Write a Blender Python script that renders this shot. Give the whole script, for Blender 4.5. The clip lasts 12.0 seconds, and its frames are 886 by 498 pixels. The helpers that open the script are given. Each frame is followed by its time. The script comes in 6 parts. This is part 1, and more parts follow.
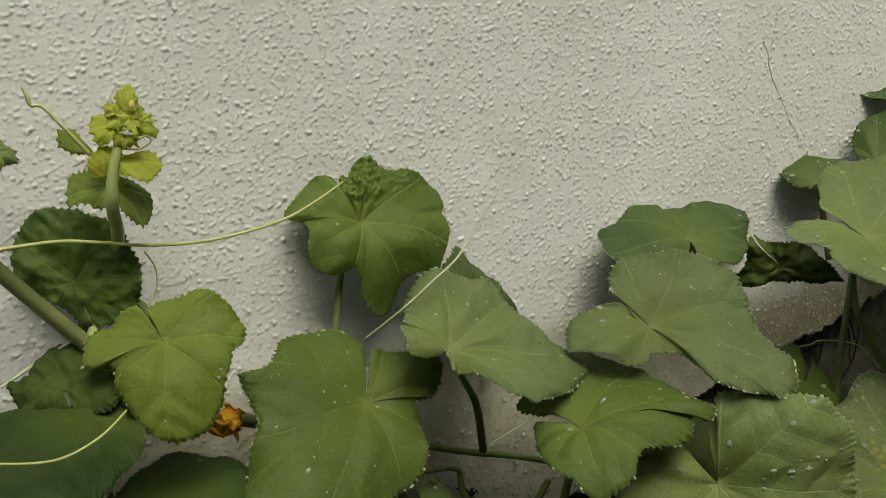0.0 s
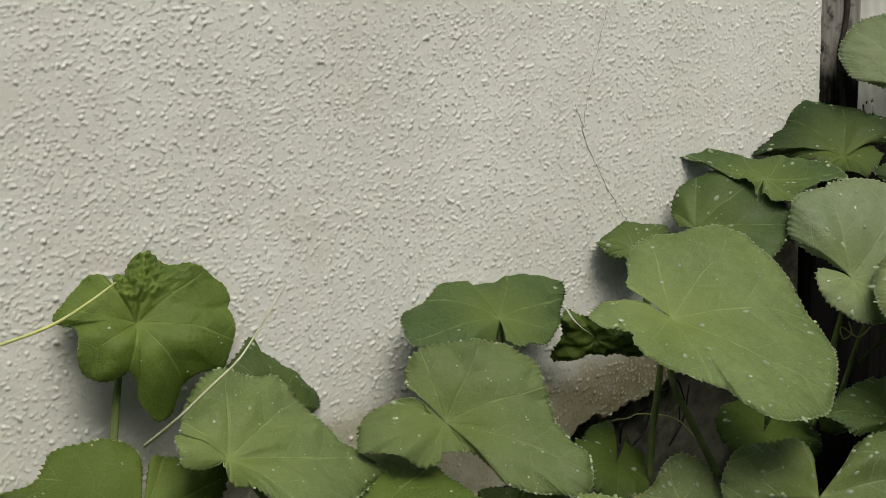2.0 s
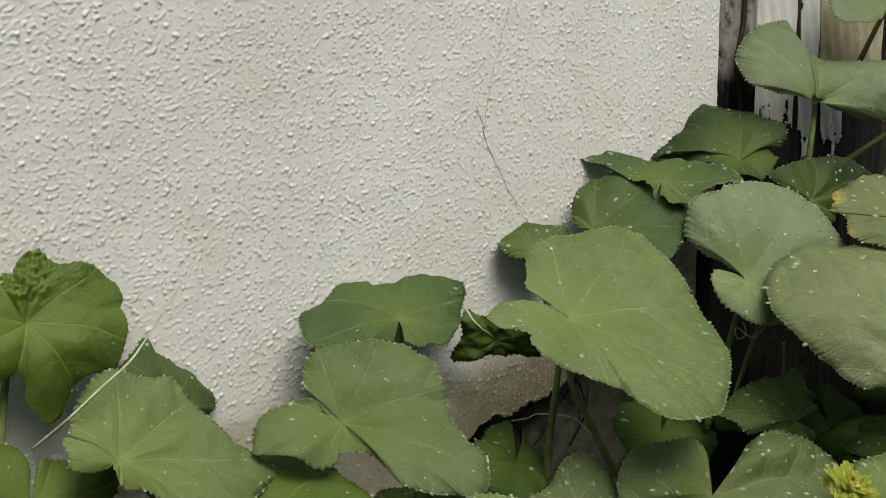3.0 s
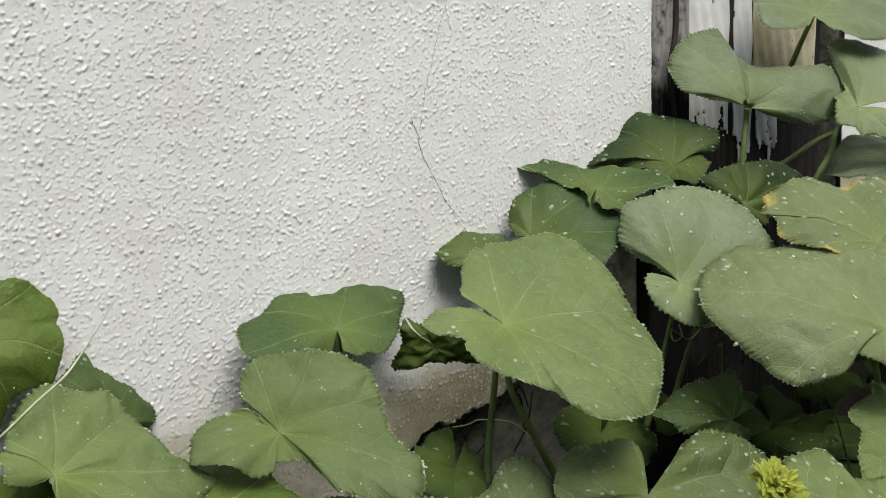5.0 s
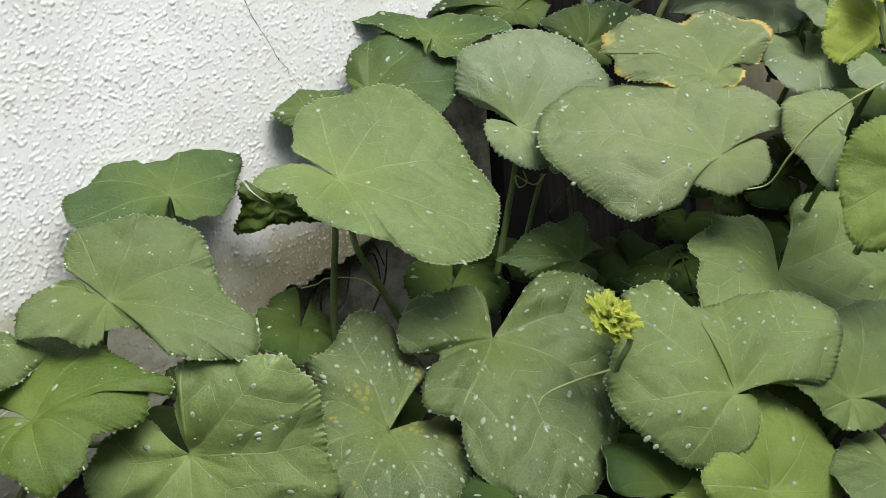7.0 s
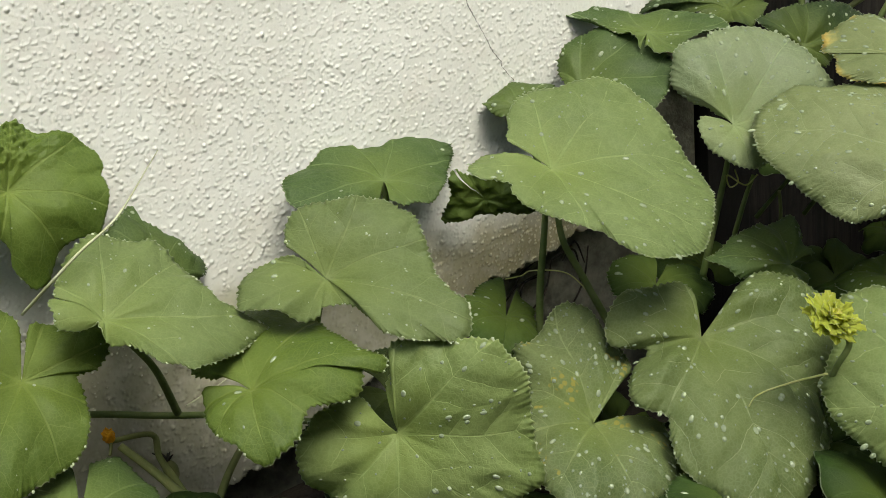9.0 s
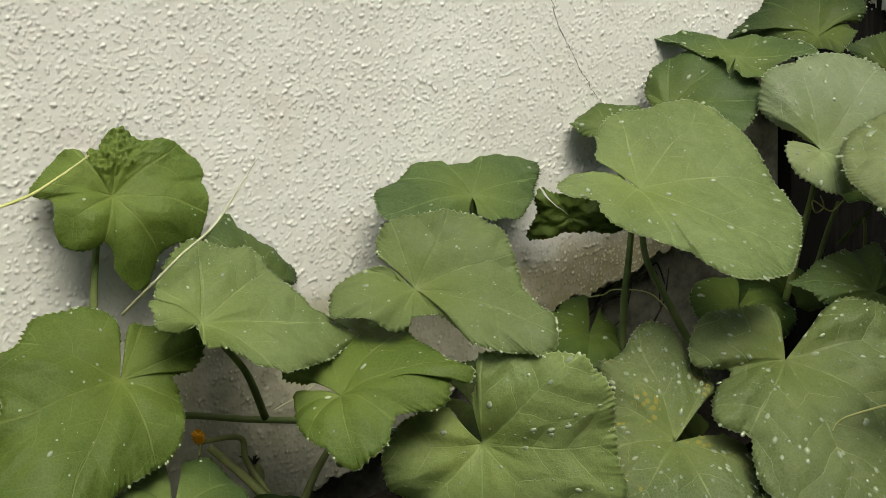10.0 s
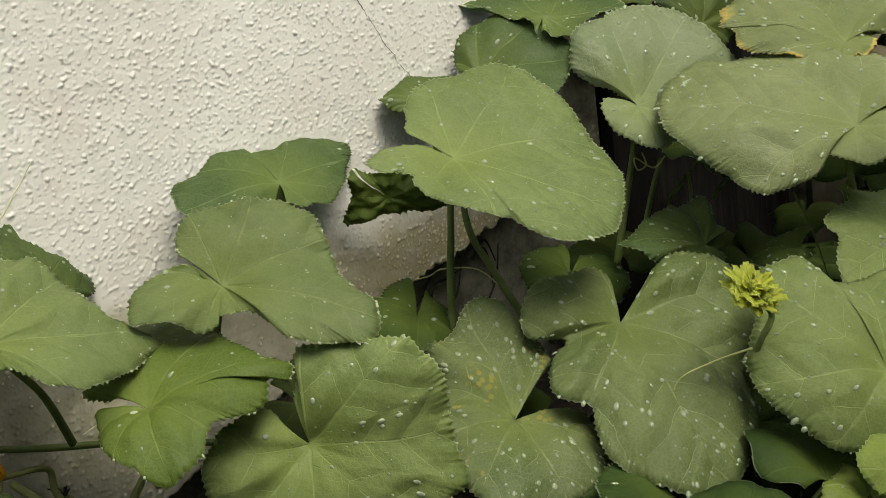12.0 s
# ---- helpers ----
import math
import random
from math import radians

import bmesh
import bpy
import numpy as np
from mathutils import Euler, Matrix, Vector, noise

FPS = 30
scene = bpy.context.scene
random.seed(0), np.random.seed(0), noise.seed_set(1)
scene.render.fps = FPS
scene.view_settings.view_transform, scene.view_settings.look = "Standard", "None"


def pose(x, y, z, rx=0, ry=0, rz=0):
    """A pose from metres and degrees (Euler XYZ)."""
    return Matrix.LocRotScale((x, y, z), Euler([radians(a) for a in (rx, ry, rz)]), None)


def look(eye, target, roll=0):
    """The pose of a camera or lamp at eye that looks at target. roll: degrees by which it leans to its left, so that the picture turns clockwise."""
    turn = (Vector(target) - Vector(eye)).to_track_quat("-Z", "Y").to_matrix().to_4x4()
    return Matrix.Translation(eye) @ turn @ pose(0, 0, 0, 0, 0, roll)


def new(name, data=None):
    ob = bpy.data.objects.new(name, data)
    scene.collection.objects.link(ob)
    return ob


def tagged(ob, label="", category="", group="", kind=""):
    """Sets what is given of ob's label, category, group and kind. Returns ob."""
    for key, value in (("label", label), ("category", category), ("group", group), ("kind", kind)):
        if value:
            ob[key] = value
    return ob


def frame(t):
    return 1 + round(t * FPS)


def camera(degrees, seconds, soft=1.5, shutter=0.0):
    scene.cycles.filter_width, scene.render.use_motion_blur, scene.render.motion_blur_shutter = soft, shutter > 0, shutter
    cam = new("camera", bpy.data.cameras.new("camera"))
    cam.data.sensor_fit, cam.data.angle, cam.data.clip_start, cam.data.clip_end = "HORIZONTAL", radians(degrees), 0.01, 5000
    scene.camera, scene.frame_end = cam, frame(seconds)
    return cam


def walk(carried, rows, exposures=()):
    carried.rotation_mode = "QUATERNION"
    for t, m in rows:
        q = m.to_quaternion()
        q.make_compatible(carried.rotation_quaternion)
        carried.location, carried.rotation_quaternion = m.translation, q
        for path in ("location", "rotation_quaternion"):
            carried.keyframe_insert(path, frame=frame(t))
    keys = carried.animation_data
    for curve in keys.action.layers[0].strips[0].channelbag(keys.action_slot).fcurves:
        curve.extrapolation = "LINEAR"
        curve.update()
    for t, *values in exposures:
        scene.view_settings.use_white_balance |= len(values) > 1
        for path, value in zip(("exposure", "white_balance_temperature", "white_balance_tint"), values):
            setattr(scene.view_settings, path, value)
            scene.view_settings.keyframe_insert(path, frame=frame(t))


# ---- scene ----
cam = camera(38.90, 12.0, soft=0.8)
PATH = [
    (0, (-0.7971, -0.8680, 0.4580), (-0.3650, 0.0099, 0.2516), -2.04),
    (0.5, (-0.7034, -0.8960, 0.4609), (-0.3372, -0.0043, 0.1949), -4.57),
    (1, (-0.6836, -0.8730, 0.5092), (-0.2736, -0.0006, 0.2434), -3.01),
    (1.5, (-0.7055, -0.8644, 0.5204), (-0.2780, 0.0105, 0.2928), -1.14),
    (2, (-0.6809, -0.8683, 0.5270), (-0.1989, -0.0213, 0.3029), -2.35),
    (2.5, (-0.6772, -0.8706, 0.5298), (-0.1404, -0.0535, 0.3195), -1.91),
    (3, (-0.6696, -0.8721, 0.5244), (-0.1294, -0.0611, 0.2999), -1.20),
    (3.5, (-0.6582, -0.8810, 0.5257), (-0.0850, -0.0926, 0.3024), -2.06),
    (3.7, (-0.6585, -0.8817, 0.5246), (-0.0773, -0.0994, 0.3003), -1.92),
    (5.3, (-0.6553, -0.9031, 0.5210), (-0.1020, -0.0977, 0.3083), -2.50),
    (5.5, (-0.6557, -0.9040, 0.5231), (-0.1068, -0.0964, 0.3073), -2.66),
    (6, (-0.6234, -0.9204, 0.5174), (-0.0456, -0.1400, 0.2780), -3.30),
    (6.5, (-0.5958, -0.9289, 0.5072), (0.0126, -0.1873, 0.2247), -4.83),
    (7, (-0.6022, -0.9317, 0.4901), (-0.0060, -0.1895, 0.1839), -4.95),
    (7.5, (-0.6188, -0.9424, 0.4752), (-0.0434, -0.1813, 0.1760), -6.20),
    (7.7, (-0.6278, -0.9383, 0.4721), (-0.0738, -0.1569, 0.1850), -5.64),
    (9.3, (-0.6402, -0.9106, 0.4752), (-0.1514, -0.0857, 0.1911), -4.64),
    (9.5, (-0.6483, -0.9093, 0.4724), (-0.1657, -0.0799, 0.1910), -4.41),
    (10, (-0.6628, -0.9180, 0.4733), (-0.2057, -0.0681, 0.2110), -3.83),
    (10.5, (-0.6643, -0.9165, 0.4763), (-0.1882, -0.0747, 0.2217), -3.74),
    (11, (-0.6649, -0.9117, 0.4822), (-0.1735, -0.0766, 0.2350), -3.76),
    (11.5, (-0.6655, -0.9051, 0.4843), (-0.1446, -0.0806, 0.2636), -3.69),
    (12, (-0.6132, -0.8851, 0.4363), (-0.0561, -0.0988, 0.1694), -7.42),
]
EXPOSURE = [
    (0.0, -0.24, 6500, 0),
    (0.5, -0.12, 6450, 0),
    (1.0, -0.31, 6400, 1),
    (2.0, -0.14, 6300, 3),
    (3.5, 0.03, 6100, 6),
    (5.5, 0.32, 5750, 8),
    (6.0, 0.32, 5700, 8),
    (6.5, 0.58, 5700, 7),
    (7.0, 0.61, 5700, 6),
    (7.7, 0.64, 5850, 5),
    (9.5, 0.34, 6400, 0),
    (11.5, 0.15, 6500, 3),
    (12.0, 0.30, 6550, 3),
]
walk(cam, [(t, look(eye, target, roll)) for t, eye, target, roll in PATH], EXPOSURE)

# ---- light ----
SUN_ELEVATION, SUN_HEADING = 58, 186          # degrees; heading clockwise from +y
world = bpy.data.worlds.new("sky")
scene.world = world
world.use_nodes = True
wn = world.node_tree
sky = wn.nodes.new("ShaderNodeTexSky")
sky.sky_type, sky.sun_disc = "NISHITA", False
sky.sun_elevation, sky.sun_rotation = radians(SUN_ELEVATION), radians(SUN_HEADING)
sky.air_density, sky.dust_density, sky.ozone_density = 0.8, 5.0, 0.8
wn.links.new(sky.outputs[0], wn.nodes["Background"].inputs[0])
wn.nodes["Background"].inputs[1].default_value = 0.15
sun_data = bpy.data.lights.new("sun", "SUN")
sun_data.energy, sun_data.angle, sun_data.color = 1.75, radians(32), (1.0, 0.95, 0.84)
sun = new("sun", sun_data)
far_sun = (math.sin(radians(SUN_HEADING)) * 5, math.cos(radians(SUN_HEADING)) * 5, math.tan(radians(SUN_ELEVATION)) * 5)
sun.matrix_world = look(far_sun, (0, 0, 0))


# ---- materials ----
class Nodes:
    """A thin helper round one node material."""

    def __init__(self, name, rough=0.7, specular=0.3):
        self.m = bpy.data.materials.new(name)
        self.m.use_nodes = True
        self.t = self.m.node_tree
        self.bsdf = self.t.nodes["Principled BSDF"]
        self.bsdf.inputs["Roughness"].default_value = rough
        self.bsdf.inputs["Specular IOR Level"].default_value = specular

    def add(self, kind):
        return self.t.nodes.new("ShaderNode" + kind)

    def put(self, node, **slots):
        for key, v in slots.items():
            s = node.inputs[key.replace("_", " ")]
            if isinstance(v, bpy.types.NodeSocket):
                self.t.links.new(v, s)
            else:
                s.default_value = v
        return node

    def math(self, op, a, b=0.0, c=0.0):
        n = self.add("Math")
        n.operation = op
        for i, v in enumerate((a, b, c)):
            if isinstance(v, bpy.types.NodeSocket):
                self.t.links.new(v, n.inputs[i])
            else:
                n.inputs[i].default_value = v
        return n.outputs[0]

    def ramp(self, v, a, b, lo=0.0, hi=1.0):
        n = self.add("MapRange")
        n.interpolation_type = "SMOOTHSTEP"
        return self.put(n, Value=v, From_Min=a, From_Max=b, To_Min=lo, To_Max=hi).outputs[0]

    def mix(self, f, a, b):
        n = self.add("MixRGB")
        for key, v in (("Fac", f), ("Color1", a), ("Color2", b)):
            if isinstance(v, bpy.types.NodeSocket):
                self.t.links.new(v, n.inputs[key])
            else:
                n.inputs[key].default_value = (*v, 1) if isinstance(v, tuple) else v
        return n.outputs[0]

    def noise(self, co, scale, detail=3.0, rough=0.55):
        n = self.add("TexNoise")
        return self.put(n, Vector=co, Scale=scale, Detail=detail, Roughness=rough).outputs[0]

    def voronoi(self, co, scale, feature="F1"):
        n = self.add("TexVoronoi")
        n.feature = feature
        return self.put(n, Vector=co, Scale=scale).outputs["Distance"]

    def coords(self):
        return self.add("TexCoord").outputs["Object"]

    def color(self, v):
        if isinstance(v, tuple):
            self.bsdf.inputs["Base Color"].default_value = (*v, 1)
        else:
            self.t.links.new(v, self.bsdf.inputs["Base Color"])

    def bump(self, h, strength=0.4, distance=0.001):
        n = self.put(self.add("Bump"), Height=h, Strength=strength, Distance=distance)
        self.t.links.new(n.outputs[0], self.bsdf.inputs["Normal"])
        return n.outputs[0]


def stucco_material():
    k = Nodes("stucco_paint", 0.85, 0.2)
    co = k.coords()
    xyz = k.put(k.add("SeparateXYZ"), Vector=co)
    blotch = k.noise(co, 5.0, 4.0)
    base = k.mix(k.ramp(blotch, 0.35, 0.7), (0.76, 0.745, 0.685), (0.83, 0.82, 0.765))
    warm = k.ramp(k.noise(co, 14.0, 3.0), 0.5, 0.75)
    base = k.mix(k.math("MULTIPLY", warm, 0.30), base, (0.69, 0.63, 0.55))
    pink = k.ramp(k.noise(co, 23.0, 2.0), 0.58, 0.74)
    base = k.mix(k.math("MULTIPLY", pink, 0.22), base, (0.74, 0.65, 0.62))
    grit = k.ramp(k.noise(co, 520.0, 3.0), 0.58, 0.74)
    base = k.mix(k.math("MULTIPLY", grit, 0.18), base, (0.44, 0.40, 0.33))
    # soil stain at the wall's foot; relief shading put into colour, dark hollows, paler grains
    grain = k.add("Attribute")
    grain.attribute_name = "grain"
    proud = k.ramp(k.math("ADD", grain.outputs["Fac"], k.math("MULTIPLY", k.noise(co, 500.0, 2.0), 0.25)), 0.34, 0.66)
    edge = k.math("ADD", xyz.outputs["Z"], k.math("MULTIPLY", k.math("SUBTRACT", k.noise(co, 11.0, 5.0), 0.5), 0.10))
    edge = k.math("SUBTRACT", edge, k.math("MULTIPLY", k.ramp(xyz.outputs["X"], 0.06, 0.2), 0.14))
    splash = k.ramp(edge, 0.190, 0.150)
    ochre = k.math("MULTIPLY", k.ramp(xyz.outputs["X"], -0.15, -0.04), k.ramp(k.noise(co, 18.0, 3.0), 0.3, 0.6, 0.55, 1.0))
    hollow = k.mix(ochre, (0.44, 0.42, 0.30), (0.46, 0.40, 0.23))
    crest = k.mix(ochre, (0.78, 0.76, 0.62), (0.74, 0.68, 0.47))
    earth = k.mix(proud, hollow, crest)
    base = k.mix(k.math("MULTIPLY", splash, k.ramp(k.noise(co, 60.0, 5.0), 0.3, 0.6, 0.72, 0.97)), base, earth)
    k.color(base)
    k.bump(k.noise(co, 420.0, 3.0), 0.25, 0.0006)
    return k.m


def plain_material(name, a, b, scale, rough=0.8, bump=0.5, bump_scale=300.0, distance=0.001, specular=0.25):
    k = Nodes(name, rough, specular)
    co = k.coords()
    k.color(k.mix(k.ramp(k.noise(co, scale, 5.0, 0.6), 0.3, 0.7), a, b))
    k.bump(k.noise(co, bump_scale, 4.0, 0.6), bump, distance)
    return k.m


def wood_material(name, a, b, rot=None):
    k = Nodes(name, 0.85, 0.2)
    co = k.coords()
    stretched = k.put(k.add("Mapping"), Vector=co, Scale=(90.0, 90.0, 5.0)).outputs[0]
    grain = k.noise(stretched, 1.6, 6.0, 0.65)
    spots = k.noise(co, 60.0, 4.0)
    tint = k.mix(k.ramp(spots, 0.5, 0.7), k.mix(k.ramp(grain, 0.3, 0.7), a, b), (0.02, 0.018, 0.016))
    if rot is not None:
        # black rot that has crept up the foot of the timber along the grain
        z = k.put(k.add("SeparateXYZ"), Vector=co).outputs["Z"]
        creep = k.math("ADD", z, k.math("MULTIPLY", k.math("ADD", grain, k.noise(co, 35.0, 4.0)), -0.14))
        tint = k.mix(k.ramp(creep, rot - 0.11, rot - 0.17), tint, (0.016, 0.014, 0.012))
    k.color(tint)
    k.bump(grain, 0.9, 0.003)
    return k.m


def leaf_material(name, dark, light, vein, yellow=0.0, rim_yellow=0.0, rough=0.58, wrinkle=0.5, thin=0.25, specular=0.32, relief=0.75, gap=0.024, ribs=0.45):
    """A cucurbit leaf: palmate veins by sector (uv.x) and radius (uv.y, metres), fine netting, spots where they are diseased."""
    k = Nodes(name, rough, specular)
    co = k.coords()
    k.t.links.new(k.ramp(k.noise(co, 22.0, 4.0), 0.3, 0.7, rough - 0.10, rough + 0.14), k.bsdf.inputs["Roughness"])
    uv = k.put(k.add("SeparateXYZ"), Vector=k.add("TexCoord").outputs["UV"])
    s, r = uv.outputs["X"], uv.outputs["Y"]
    d = k.math("MULTIPLY", k.math("ABSOLUTE", k.math("SUBTRACT", s, k.math("ROUND", s))), 0.78)
    across, along = k.math("MULTIPLY", r, k.math("SINE", d)), k.math("MULTIPLY", r, k.math("COSINE", d))
    wobble = k.math("MULTIPLY", k.math("SUBTRACT", k.noise(co, 36.0, 3.0), 0.5), 0.012)
    main = k.ramp(k.math("ADD", k.math("ABSOLUTE", k.math("ADD", across, k.math("MULTIPLY", wobble, 0.4))), k.math("MULTIPLY", r, 0.006)), 0.0012, 0.0004)
    step = k.math("DIVIDE", k.math("SUBTRACT", k.math("ADD", along, wobble), k.math("MULTIPLY", across, 0.75)), gap)
    line = k.math("ABSOLUTE", k.math("SUBTRACT", k.math("FRACT", step), 0.5))
    side = k.math("MULTIPLY", k.ramp(line, 0.022, 0.006), k.ramp(d, 0.38, 0.27))
    net = k.ramp(k.voronoi(co, 330.0, "DISTANCE_TO_EDGE"), 0.0, 0.16)
    veins = k.math("MAXIMUM", main, k.math("MULTIPLY", side, ribs))
    big = k.noise(co, 16.0, 4.0)
    tint = k.mix(k.ramp(big, 0.3, 0.7), dark, light)
    mottled = k.ramp(k.noise(co, 130.0, 3.0), 0.35, 0.75)
    tint = k.mix(k.math("MULTIPLY", mottled, 0.3), tint, light)
    tint = k.mix(k.math("MULTIPLY", k.math("SUBTRACT", 1.0, net), 0.14), tint, vein)
    fade = k.ramp(k.noise(co, 45.0, 2.0), 0.35, 0.6, 0.55, 1.0)
    tint = k.mix(k.math("MULTIPLY", k.math("MULTIPLY", veins, fade), k.ramp(r, 0.006, 0.035, 0.30, 0.66)), tint, vein)
    tint = k.mix(k.math("MULTIPLY", k.ramp(k.math("ABSOLUTE", across), 0.007, 0.001), k.ramp(r, 0.09, 0.02, 0.0, 0.22)), tint, light)
    tint = k.mix(k.ramp(k.noise(co, 62.0, 4.0), 0.48, 0.70, 0.0, 0.40), tint, dark)
    # paler at the heart of the leaf, where the veins meet
    tint = k.mix(k.ramp(r, 0.065, 0.0, 0.0, 0.32), tint, (0.24, 0.30, 0.05))
    tint = k.mix(k.ramp(r, 0.012, 0.0, 0.0, 0.25), tint, vein)
    rho = k.add("Attribute")
    rho.attribute_name = "rho"
    tint = k.mix(k.ramp(rho.outputs["Fac"], 0.984, 0.999, 0.0, 0.45), tint, k.mix(k.ramp(k.noise(co, 150.0, 2.0), 0.42, 0.55), vein, (0.56, 0.60, 0.40)))
    if yellow:
        patch = k.math("MULTIPLY", k.ramp(k.math("ADD", k.voronoi(co, 170.0), k.math("MULTIPLY", k.noise(co, 420.0, 2.0), 0.3)), 0.62, 0.42), k.ramp(k.noise(co, 32.0, 2.0), 0.66 - yellow, 0.70 - yellow))
        tint = k.mix(k.math("MULTIPLY", patch, 0.5), tint, (0.42, 0.34, 0.06))
    if rim_yellow:
        edge = k.math("ADD", rho.outputs["Fac"], k.math("MULTIPLY", k.noise(co, 15.0, 4.0), 0.9))
        tint = k.mix(k.ramp(edge, 1.46 - rim_yellow, 1.56 - rim_yellow), tint, (0.62, 0.50, 0.14))
    shade = k.put(k.add("HueSaturation"), Color=tint, Value=k.math("ADD", k.math("MULTIPLY", k.add("ObjectInfo").outputs["Random"], 0.22), 0.89)).outputs[0]
    k.color(shade)
    # blistered between the side veins, crinkled between the small ones
    pillow = k.math("MULTIPLY", k.ramp(line, 0.0, 0.42), k.ramp(r, 0.02, 0.06))
    cells = k.ramp(k.voronoi(co, 120.0, "DISTANCE_TO_EDGE"), 0.0, 0.34)
    height = k.math("ADD", k.math("MULTIPLY", veins, -0.3), k.math("MULTIPLY", net, 0.08))
    height = k.math("ADD", height, k.math("ADD", k.math("MULTIPLY", pillow, 0.3 + ribs * 0.9), k.math("MULTIPLY", cells, 0.04 + 0.28 * wrinkle)))
    height = k.math("ADD", height, k.math("MULTIPLY", k.noise(co, 30.0, 2.0), wrinkle * 2.5))
    bumped = k.bump(height, relief, 0.0014)
    lit = k.put(k.add("HueSaturation"), Color=shade, Hue=0.485, Saturation=1.2, Value=1.9).outputs[0]
    glow = k.put(k.add("BsdfTranslucent"), Color=lit, Normal=bumped)
    both = k.put(k.add("MixShader"), Fac=thin)
    k.t.links.new(k.bsdf.outputs[0], both.inputs[1])
    k.t.links.new(glow.outputs[0], both.inputs[2])
    k.t.links.new(both.outputs[0], k.t.nodes["Material Output"].inputs[0])
    return k.m


STUCCO = stucco_material()
CRACK = plain_material("crack_shadow", (0.05, 0.045, 0.04), (0.14, 0.12, 0.10), 90.0)
CONCRETE = plain_material("old_concrete", (0.10, 0.097, 0.074), (0.26, 0.25, 0.19), 40.0, 0.9, 1.0, 170.0, 0.003)
BLOCKER = plain_material("blocker_render", (0.26, 0.25, 0.225), (0.36, 0.345, 0.31), 6.0, 0.9, 0.6, 200.0)
SOIL = plain_material("damp_soil", (0.022, 0.018, 0.013), (0.06, 0.048, 0.035), 14.0, 0.95, 1.0, 120.0, 0.006)
PAINT = plain_material("flaking_white_paint", (0.60, 0.58, 0.53), (0.76, 0.75, 0.71), 25.0, 0.6, 0.35, 220.0)
OLD_PAINT = plain_material("yellowed_paint", (0.36, 0.31, 0.18), (0.60, 0.55, 0.40), 18.0, 0.6, 0.35, 220.0)
WOOD = wood_material("weathered_wood", (0.17, 0.155, 0.14), (0.33, 0.305, 0.28), 0.41)
ROTTEN = wood_material("rotten_wood", (0.012, 0.011, 0.010), (0.045, 0.038, 0.032))
STALK = plain_material("stalk_green", (0.10, 0.14, 0.035), (0.17, 0.21, 0.07), 40.0, 0.6, 0.4, 700.0)
VINE = plain_material("vine_green", (0.13, 0.16, 0.05), (0.22, 0.23, 0.08), 30.0, 0.6, 0.5, 600.0)
SHOOT = plain_material("shoot_pale_green", (0.38, 0.44, 0.14), (0.48, 0.53, 0.22), 50.0, 0.6, 0.3, 700.0)
TENDRIL = plain_material("tendril_pale", (0.45, 0.47, 0.14), (0.58, 0.58, 0.24), 60.0, 0.5, 0.2, 600.0)
DRY_TENDRIL = plain_material("tendril_dry", (0.44, 0.45, 0.26), (0.60, 0.60, 0.42), 60.0, 0.7, 0.2, 600.0)
ROOT = plain_material("dry_root", (0.02, 0.018, 0.014), (0.05, 0.04, 0.03), 60.0)
PETAL = plain_material("wilted_petal", (0.66, 0.28, 0.012), (0.78, 0.42, 0.02), 60.0, 0.6, 0.5, 300.0)
FRUIT = plain_material("unripe_fruit_skin", (0.13, 0.145, 0.045), (0.21, 0.215, 0.085), 70.0, 0.6, 0.4, 500.0)
BUD = plain_material("bud_fuzz", (0.46, 0.44, 0.07), (0.62, 0.58, 0.16), 90.0, 0.7, 0.6, 500.0)
WATER = Nodes("water", 0.12, 0.6)
WATER.color((0.46, 0.53, 0.33))
WATER.bsdf.inputs["IOR"].default_value = 1.33
WATER.bsdf.inputs["Transmission Weight"].default_value = 0.35
WATER = WATER.m
SPECK = plain_material("dried_drop_rim", (0.33, 0.38, 0.20), (0.50, 0.54, 0.36), 200.0, 0.45, 0.2, 600.0)
